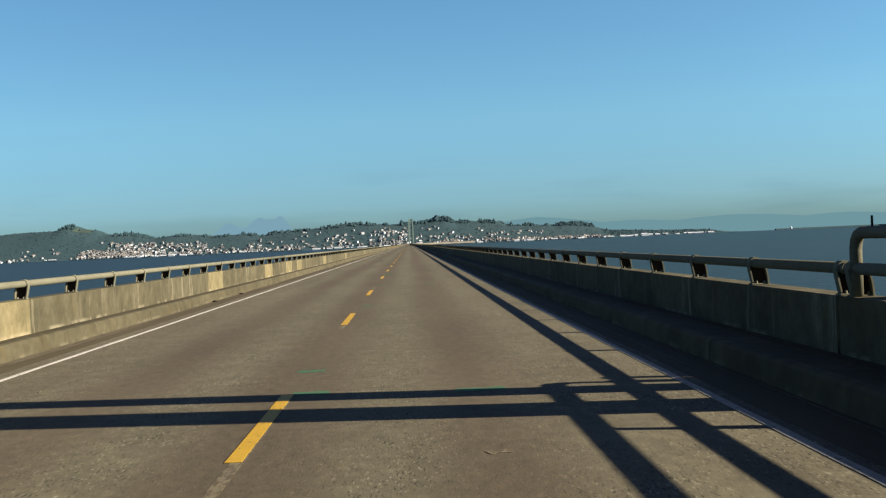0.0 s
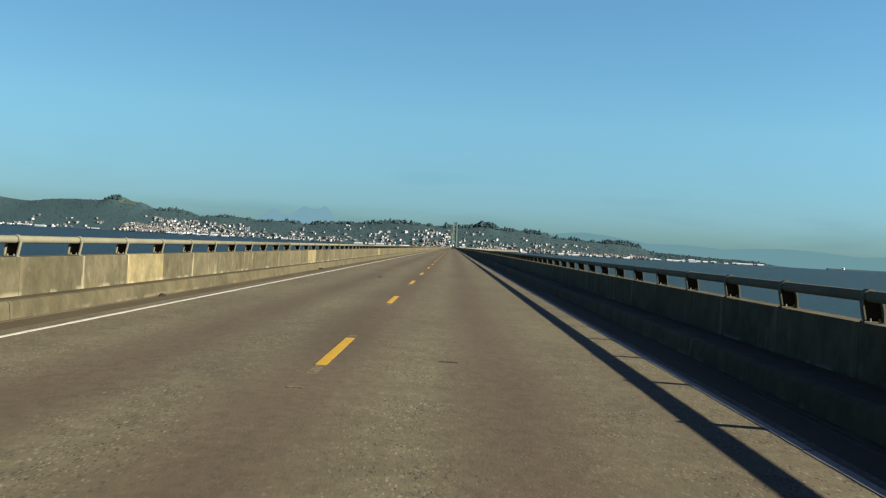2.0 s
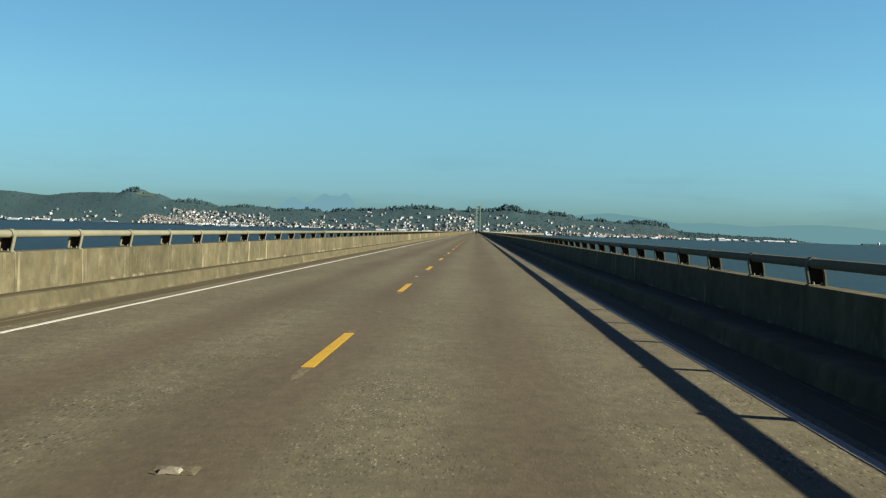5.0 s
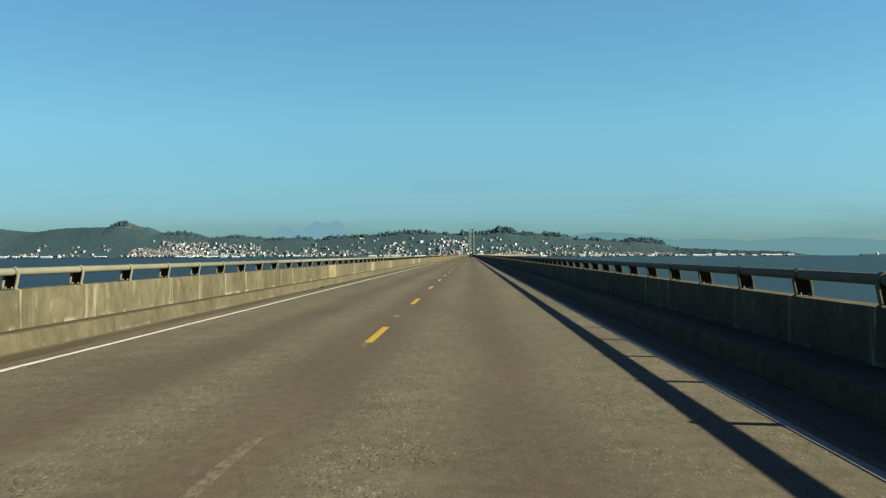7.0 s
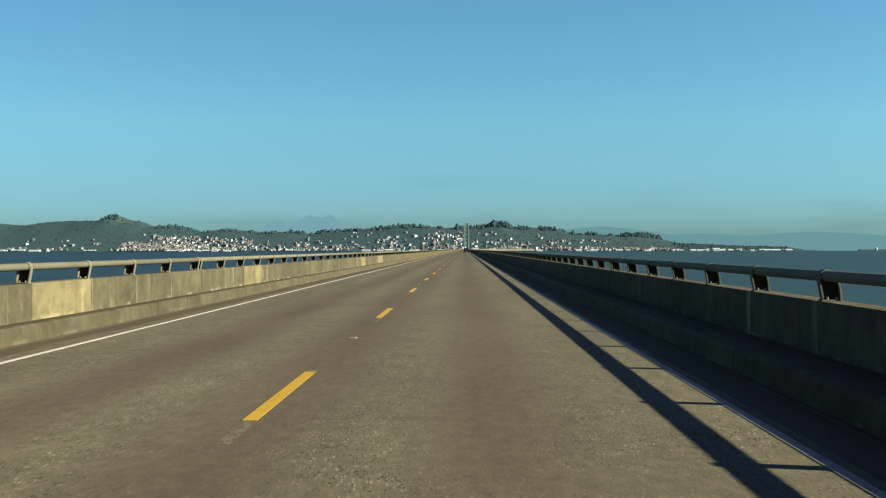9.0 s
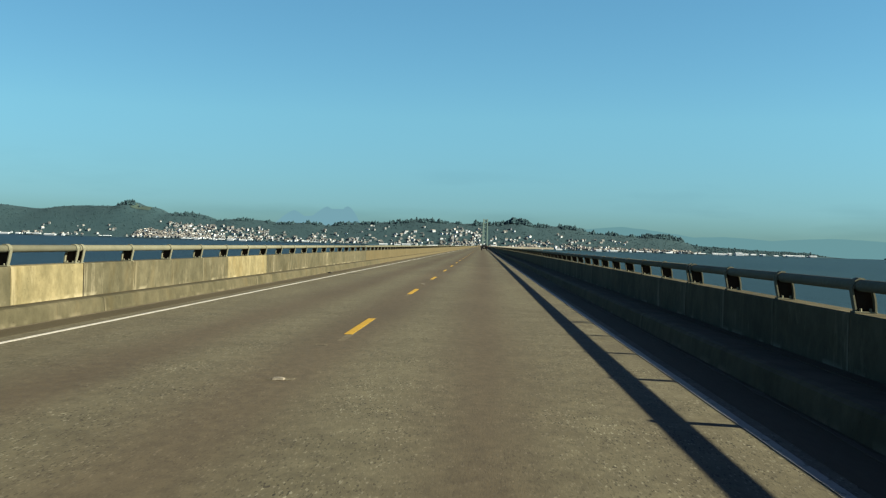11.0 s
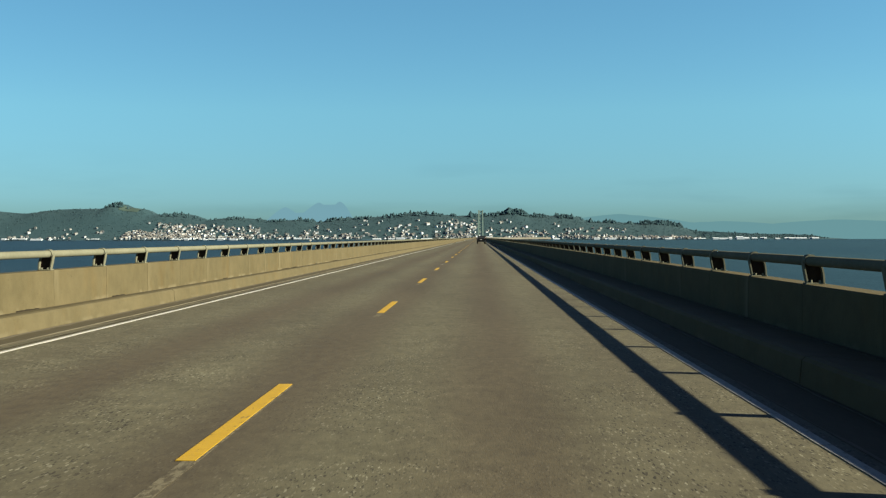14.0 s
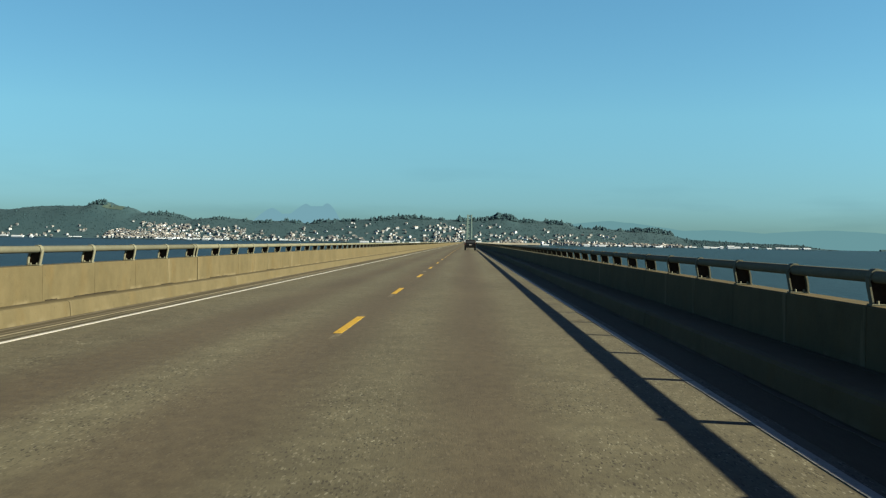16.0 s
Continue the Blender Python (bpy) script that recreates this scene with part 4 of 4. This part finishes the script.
PALE = {"wall_1": (13.2, 31.5, 45.0, 53.2, 58.6, 77.0, 104.2, 150.1, 248.9, 269.9, 286.3, 323.7, 337.1, 340.0), "wall_2": ()}
for side, wall_name in ((-1, "wall_1"), (1, "wall_2")):
    flip = Matrix.Diagonal((side, 1, 1, 1))
    out, lift = side * OFF, 0.008 if side < 0 else -0.010
    back = WALL_X + out                      # the wall's inner face
    kerb_profile = [(HALF, -0.02), (HALF + 0.02, KERB_H - 0.04), (HALF + 0.05, KERB_H - 0.01), (HALF + 0.12, KERB_H), (back + 0.02, KERB_H - FALL), (back + 0.02, -0.02)]
    kerb_me = mesh_of("kerb_block", extruded(kerb_profile, 0.011, SPAN / 2 - 0.011), concrete_kerb)
    kerb_late_me = mesh_of("kerb_block", extruded(kerb_profile, 0.011, SPAN / 2 - 0.011), kerb_smooth)
    lengths_of_wall = bays(RUNS[side])
    posts = [y for run in lengths_of_wall for y in run]
    starts = [run[0] for run in lengths_of_wall]
    wall = thing(wall_name, flip, "low stained concrete bridge parapet with a kerb at its foot" if side < 0 else "low concrete bridge parapet in shade with a kerb at its foot", "parapet", kind="structure")
    opening = 0.03 if side < 0 else 0.05
    cuts = starts[1:] + ([444.40] if side > 0 else [])          # open joints
    edges = [ROAD_START] + [y - 0.02 for y in cuts] + [ROAD_END]
    for y0, y1 in zip(edges, edges[1:]):
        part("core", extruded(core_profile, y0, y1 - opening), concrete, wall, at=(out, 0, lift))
    lengths = {}
    bounds = [(a, c) for a, c in zip(posts, posts[1:])]
    for y0, y1 in bounds:
        at_joint = y1 - y0 < 1.6
        if at_joint:
            continue
        if any(0 <= s - y1 < 1.6 for s in cuts):
            y1 = min(s for s in cuts if s >= y1) - 0.02 - opening
        key = round(y1 - y0, 2)
        if key not in lengths:
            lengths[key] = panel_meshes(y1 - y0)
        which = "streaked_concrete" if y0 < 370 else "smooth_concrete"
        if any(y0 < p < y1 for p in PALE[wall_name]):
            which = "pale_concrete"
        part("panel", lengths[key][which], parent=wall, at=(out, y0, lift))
    part("panel_run", extruded(panel_profile, posts[-1], ROAD_END), concrete_smooth, wall, at=(out, 0, lift))
    y = ROAD_START - 5.57
    while y < ROAD_NEAR - SPAN / 2:
        part("kerb_block", kerb_me if y < 371 else kerb_late_me, parent=wall, at=(0, y, 0))
        y += SPAN / 2
    part("kerb_block", mesh_of("kerb_block", extruded(kerb_profile, y, ROAD_END), kerb_smooth), parent=wall)

    part("walk_top", extruded([(back - 0.25, KERB_H - 0.06), (back - 0.25, KERB_H - FALL * 0.60 + 0.003), (back - 0.004, KERB_H - FALL + 0.006), (back - 0.004, KERB_H - 0.09)], ROAD_START, 371.0), walk_dirt, wall, "dirt-covered narrow walk behind the kerb")
    part("walk_top", extruded([(back - 0.10, KERB_H - 0.06), (back - 0.10, KERB_H - FALL * 0.84 + 0.003), (back - 0.004, KERB_H - FALL + 0.006), (back - 0.004, KERB_H - 0.09)], 371.0, ROAD_END), walk_dirt, wall, "thin line of dirt along the wall's foot")

    railing = thing("bridge_railing", Matrix.Translation((OFF, 0, lift)) @ flip, "cream-painted pipe railing on cast posts along the parapet", "railing", "railings of the bridge")
    ends = [ROAD_START] + [y - PAIR / 2 for y in starts[1:]] + [ROAD_NEAR + 20]
    for y0, y1 in zip(ends, ends[1:]):
        part("rail", tube(bmesh.new(), [(RAIL_X, y0 + 0.01, RAIL_Z), (RAIL_X, y1 - 0.01, RAIL_Z)], RAIL_R, 28), rail_paint, railing)
    part("rail", tube(bmesh.new(), [(RAIL_X, ends[-1], RAIL_Z), (RAIL_X, ROAD_END, RAIL_Z)], RAIL_R, 8), rail_paint, railing)
    for y in posts:
        post = part("post", flange_me, parent=railing, at=(0, y, 0))
        for nm, me in (("web", web_me), ("rear_flange", rear_me), ("base_plate", base_me), ("saddle", saddle_me)):
            part(nm, me, parent=post, label="dark brown web" if nm == "web" else "")
        for bx in (RAIL_X + 0.005, RAIL_X + 0.10):
            part("bolt", bolt_me, parent=post, at=(bx, 0, 0))
    far = {"far_railing": [], "far_web": []}
    y = posts[-1] + 2.45
    while y < 1300:
        far["far_railing"] += [((RAIL_X - 0.075, y - 0.045, WALL_TOP), (RAIL_X - 0.05, y + 0.045, RAIL_Z)), ((RAIL_X + 0.12, y - 0.075, WALL_TOP), (RAIL_X + 0.15, y + 0.06, WALL_TOP + 0.17)),
                               ((RAIL_X + 0.05, y - 0.085, WALL_TOP + 0.17), (RAIL_X + 0.14, y + 0.065, WALL_TOP + 0.21))]
        far["far_web"].append(((RAIL_X - 0.05, y - 0.008, WALL_TOP), (RAIL_X + 0.13, y + 0.008, WALL_TOP + 0.21)))
        y += 2.45
    for name, pieces in far.items():
        v, f = [], []
        for lo, hi in pieces:
            k0 = len(v)
            v += [(x, yy, z) for x in (lo[0], hi[0]) for yy in (lo[1], hi[1]) for z in (lo[2], hi[2])]
            f += [tuple(k0 + i for i in q) for q in ((0, 1, 3, 2), (4, 6, 7, 5), (0, 4, 5, 1), (2, 3, 7, 6), (1, 5, 7, 3), (0, 2, 6, 4))]
        tagged(part(name, mesh_from(name, v, f, rail_paint if name == "far_railing" else web_brown), parent=railing), kind="stuff")

# ---- dark cracks and broken edges along the newer wall's foot ----
old_wall = bpy.data.objects["wall_1"]
for y in (403.9, 416.8, 427.6, 433.0, 438.4, 451.0, 459.3, 462.0, 470.6) + tuple(rng.uniform(374, 480) for _ in range(14)):
    long, z = rng.uniform(0.25, 1.5), KERB_H - FALL + 0.012
    n = 9
    top = [(y + long * i / n, z + 0.004 + 0.012 * rng.random()) for i in range(n + 1)]
    foot = [(y + long * i / n, z - 0.006 * rng.random()) for i in range(n + 1)]
    part("crack", extruded(top + foot[::-1], WALL_X - OFF - 0.012, WALL_X - OFF + 0.004, "x"), crack_dark, old_wall)

# ---- the end of the steel truss behind the start ----
for side in (-1, 1):
    truss = thing("bridge_truss", (side * 5.85 + OFF, 4.37, 0), "grey-green riveted steel truss end beside the roadway", "truss", "trusses at the roadway's start")
    part("end_post", beam(bmesh.new(), (0, 0.16, -0.9), (0, -2.36, 13.1), 0.5, 0.65), steel_grey, truss)
    part("brace", beam(bmesh.new(), (0, 1.26, -0.9), (0, -1.26, 13.1), 0.35, 0.44), steel_grey, truss)
    part("top_chord", beam(bmesh.new(), (0, -1.1, 13.0), (0, -60, 13.0), 0.5, 0.6), steel_grey, truss)
    part("bottom_chord", beam(bmesh.new(), (0, 1.6, -1.0), (0, -60, -1.0), 0.5, 0.6), steel_grey, truss)
    for y in (-20, -40):
        part("hanger", beam(bmesh.new(), (0, y, -0.9), (0, y, 12.8), 0.35, 0.35), steel_grey, truss)

# ---- the higher second rail on the truss, which bends down to the parapet ----
UPPER = 1.345
for side in (-1, 1):
    upper = thing("upper_railing", Matrix.Translation((OFF, 0, 0)) @ Matrix.Diagonal((side, 1, 1, 1)), "second, higher pipe rail bent down at its end", "railing", "railings of the bridge")
    bend = [(RAIL_X, 5.82, WALL_TOP), (RAIL_X, 5.82, UPPER - 0.16)] + [(RAIL_X, 5.66 + 0.16 * math.cos(radians(a)), UPPER - 0.16 + 0.16 * math.sin(radians(a))) for a in (30, 60, 90)]
    part("rail", tube(bmesh.new(), bend + [(RAIL_X, ROAD_START, UPPER)], RAIL_R, 24), rail_paint, upper)
    for y in [JOINT - LENGTH - PAIR / 2 - STEP * i for i in range(1, 5)]:
        stand = part("post", boxes(((RAIL_X - 0.075, y - 0.05, WALL_TOP + 0.02), (RAIL_X - 0.045, y + 0.05, UPPER)), bevel=0.005), rail_paint, upper)
        part("web", extruded([(RAIL_X - 0.045, WALL_TOP + 0.02), (RAIL_X + 0.16, WALL_TOP + 0.02), (RAIL_X + 0.15, 1.05), (RAIL_X + 0.05, UPPER), (RAIL_X - 0.045, UPPER)], y - 0.008, y + 0.008), web_brown, stand)
    part("rod", tube(bmesh.new(), [(RAIL_X, 5.44, UPPER + 0.04), (RAIL_X, 5.44, UPPER + 0.15)], 0.012, 6), steel_black, upper)


# ---- round reflectors on the railings ----
def reflector(x, y):
    t = thing("rail_reflector", (x, y, RAIL_Z + RAIL_R), "round white reflector disc on a short stem above the rail", "reflector", "reflectors on the railings")
    bm = bmesh.new()
    bmesh.ops.create_cone(bm, cap_ends=True, segments=20, radius1=0.042, radius2=0.042, depth=0.02, matrix=Matrix.Translation((0, 0, 0.10)) @ Matrix.Rotation(math.pi / 2, 4, "X"))
    part("disc", bm, reflector_white, t)
    part("stem", boxes(((-0.012, -0.008, -0.12), (0.012, 0.008, 0.06)), bevel=0.002), steel_grey, t)


reflector(RAIL_X + OFF - 0.01, LATE + 0.34)
reflector(OFF - RAIL_X + 0.01, LATE + 0.12 + 25 * 2.448)


# ---- the vehicle ahead ----
def suv(x, y):
    car = thing("suv", (x, y, 0.006), "black sport utility vehicle driving on ahead in the lane", "car")
    body = [(-2.25, 0.42), (-2.30, 0.75), (-2.22, 1.05), (2.20, 0.95), (2.32, 0.70), (2.28, 0.40)]
    part("body", extruded(body, -0.86, 0.86, "x"), car_paint, car)
    part("cabin", extruded([(-2.20, 1.05), (-2.02, 1.52), (-1.8, 1.61), (0.35, 1.59), (1.05, 1.04)], -0.73, 0.73, "x"), car_paint, car)
    part("rear_window", extruded([(-2.19, 1.14), (-2.21, 1.14), (-2.06, 1.46), (-2.04, 1.46)], -0.60, 0.60, "x"), pane_dark, car)
    part("bumper", boxes(((-0.85, -2.40, 0.40), (0.85, -2.24, 0.66)), bevel=0.03), car_paint, car)
    part("number_plate", boxes(((-0.2, -2.33, 0.78), (0.2, -2.30, 0.92))), plate_white, car)
    for sx in (-1, 1):
        part("tail_lamp", boxes(((sx * 0.79 - 0.045, -2.32, 0.90), (sx * 0.79 + 0.045, -2.22, 1.08)), bevel=0.015), lamp_red, car)
        part("mirror", boxes(((sx * 0.95 - 0.1, 0.75, 1.05), (sx * 0.95 + 0.1, 0.9, 1.2)), bevel=0.03), car_paint, car)
        for yy in (-1.42, 1.42):
            bm = bmesh.new()
            bmesh.ops.create_cone(bm, cap_ends=True, segments=20, radius1=0.37, radius2=0.37, depth=0.24, matrix=Matrix.Translation((sx * 0.73, yy, 0.37)) @ Matrix.Rotation(math.pi / 2, 4, "Y"))
            wheel = part("wheel", bm, tyre_rubber, car)
            bm = bmesh.new()
            bmesh.ops.create_cone(bm, cap_ends=True, segments=16, radius1=0.22, radius2=0.2, depth=0.26, matrix=Matrix.Translation((sx * 0.74, yy, 0.37)) @ Matrix.Rotation(math.pi / 2, 4, "Y"))
            part("rim", bm, rim_metal, wheel)


suv(2.2, 606.0)

# ---- the mended expansion joint across the road ----
for x0, x1, y, deep in ((-4.1, -3.2, 371.75, 0.22), (-2.9, -1.5, 371.8, 0.16)):
    part("joint_patch", ragged(x0, x1, y - deep / 2, y + deep / 2, 0.001, 0.0022, deep * 0.2), patch_pale, deck, "pale filler along the expansion joint")
lens = [(-1.5, 371.62), (-0.64, 371.30), (0.0, 371.22), (0.69, 371.14), (1.48, 371.2), (1.45, 371.42), (1.05, 371.9), (0.62, 372.5), (0.1, 372.56), (-0.4, 372.5), (-0.8, 372.1), (-1.5, 371.86)]
ring = []
for (ax, ay), (cx, cy) in zip(lens, lens[1:] + lens[:1]):
    ring += [(ax + (cx - ax) * s / 4 + rng.uniform(-0.02, 0.02), ay + (cy - ay) * s / 4 + rng.uniform(-0.03, 0.03)) for s in range(4)]
part("joint_patch", ragged_sheet(ring, 0.001, 0.0024, bmesh.new()), patch_pale, deck, "pale filler along the expansion joint")
part("joint", ragged(-0.75, 0.72, 371.16, 371.19, 0.0012, 0.0034, 0.012), joint_dark, deck)
for x0, x1, y in ((1.2, 3.0, 427.93), (0.2, 1.6, 215.03)):
    part("joint_patch", ragged(x0, x1, y - 0.16, y + 0.16, 0.001, 0.0018, 0.09), patch_faint, deck)
for x, y in ((-1.3, 383.42), (1.78, 3.13), (-2.1, 95.59), (2.4, 304.71), (-0.9, 342.04)):
    part("glue_scar", scar_me, parent=deck, at=pose(x, y, 0, rz=20))
for x, y in ((-0.03, 72.96), (-0.13, 319.98), (-0.05, 340.42), (-0.07, 343.8), (0.0, 366.04), (-0.03, 434.82)):
    part("glue_scar", scar_me, parent=deck, at=pose(x, y, 0, rz=rng.uniform(-20, 20)))
for x, y in ((1.94, 344.73), (1.29, 66.33)):
    part("oil_spot", ragged(x - 0.10, x + 0.11, y - 0.05, y + 0.05, 0.001, 0.0026, 0.02, 6), joint_dark, deck, "small dark oil spot")
# survey strokes of green spray paint beside the lane line, in the wheel track and by the edge line
for y, x0, x1 in ((6.51, 0.04, 0.41), (6.23, 1.62, 2.10), (8.4, -0.10, 0.22), (21.61, 0.05, 0.38), (20.84, 0.13, 0.30), (34.45, 0.02, 0.24), (33.67, 0.03, 0.31), (34.2, 1.72, 2.01),
                  (33.46, 1.79, 2.05), (34.0, 3.52, 3.68), (48.61, 0.0, 0.34), (47.89, 0.0, 0.34), (47.22, 0.0, 0.34), (46.46, 0.0, 0.32), (47.07, 1.73, 2.02), (47.6, 3.46, 3.67), (46.96, 3.50, 3.68)):
    part("green_stroke", ragged(x0, x1, y - 0.11, y + 0.11, 0.001, 0.0024, 0.04, 8), green_paint, deck, "worn green survey paint stroke")
for y, x0, x1 in ((33.62, 0.54, 0.78), (47.06, -0.28, -0.09)):
    part("orange_stroke", ragged(x0, x1, y - 0.04, y + 0.04, 0.001, 0.0024, 0.02, 6), orange_paint, deck, "worn orange survey paint stroke")
part("skid_mark", ragged(-3.72, -3.05, 350.28, 350.72, 0.0012, 0.003, 0.03), joint_dark, deck, "dark rubber smear beside the edge line")


# ---- scraps of dark rubber lying in the gutter ----
def scrap(x, y, size, turn):
    bm = bmesh.new()
    bmesh.ops.create_icosphere(bm, subdivisions=2, radius=1.0)
    for v in bm.verts:
        v.co *= 1 + 0.5 * noise.noise(v.co * 1.7 + Vector((x, y, 0)))
        v.co = Vector((v.co.x * size, v.co.y * size * 1.6, max(v.co.z, -0.5) * size * 0.55))
    low = min(v.co.z for v in bm.verts)
    thing("rubber_scrap", pose(x, y, 0.0023 - low, rz=turn), "small torn scrap of black tyre rubber in the gutter", "debris", "scraps in the gutter", data=mesh_of("rubber_scrap", bm, tyre_rubber))


scrap(-4.30, 75.45, 0.07, 10)
scrap(-4.25, 349.75, 0.06, 60)
scrap(-4.18, 238.35, 0.05, 35)
scrap(-4.34, 101.38, 0.06, 80)
scrap(-4.36, 110.04, 0.04, 15)
scrap(-4.34, 26.87, 0.06, 40)
scrap(-4.32, 31.64, 0.05, 70)


# ---- thin dark sticks on the road ----
def stick(x, y, length, turn):
    bm = bmesh.new()
    tube(bm, [(-length / 2, 0, 0.012), (-length * 0.1, 0.02, 0.016), (length * 0.2, -0.01, 0.012), (length / 2, 0.015, 0.012)], 0.011, 6)
    thing("stick", pose(x, y, 0.0, rz=turn), "thin dark stick lying on the asphalt", "debris", "sticks on the road", data=mesh_of("stick", bm, web_brown))


stick(-1.33, 94.56, 0.16, 5)
stick(-4.18, 245.31, 0.34, 60)
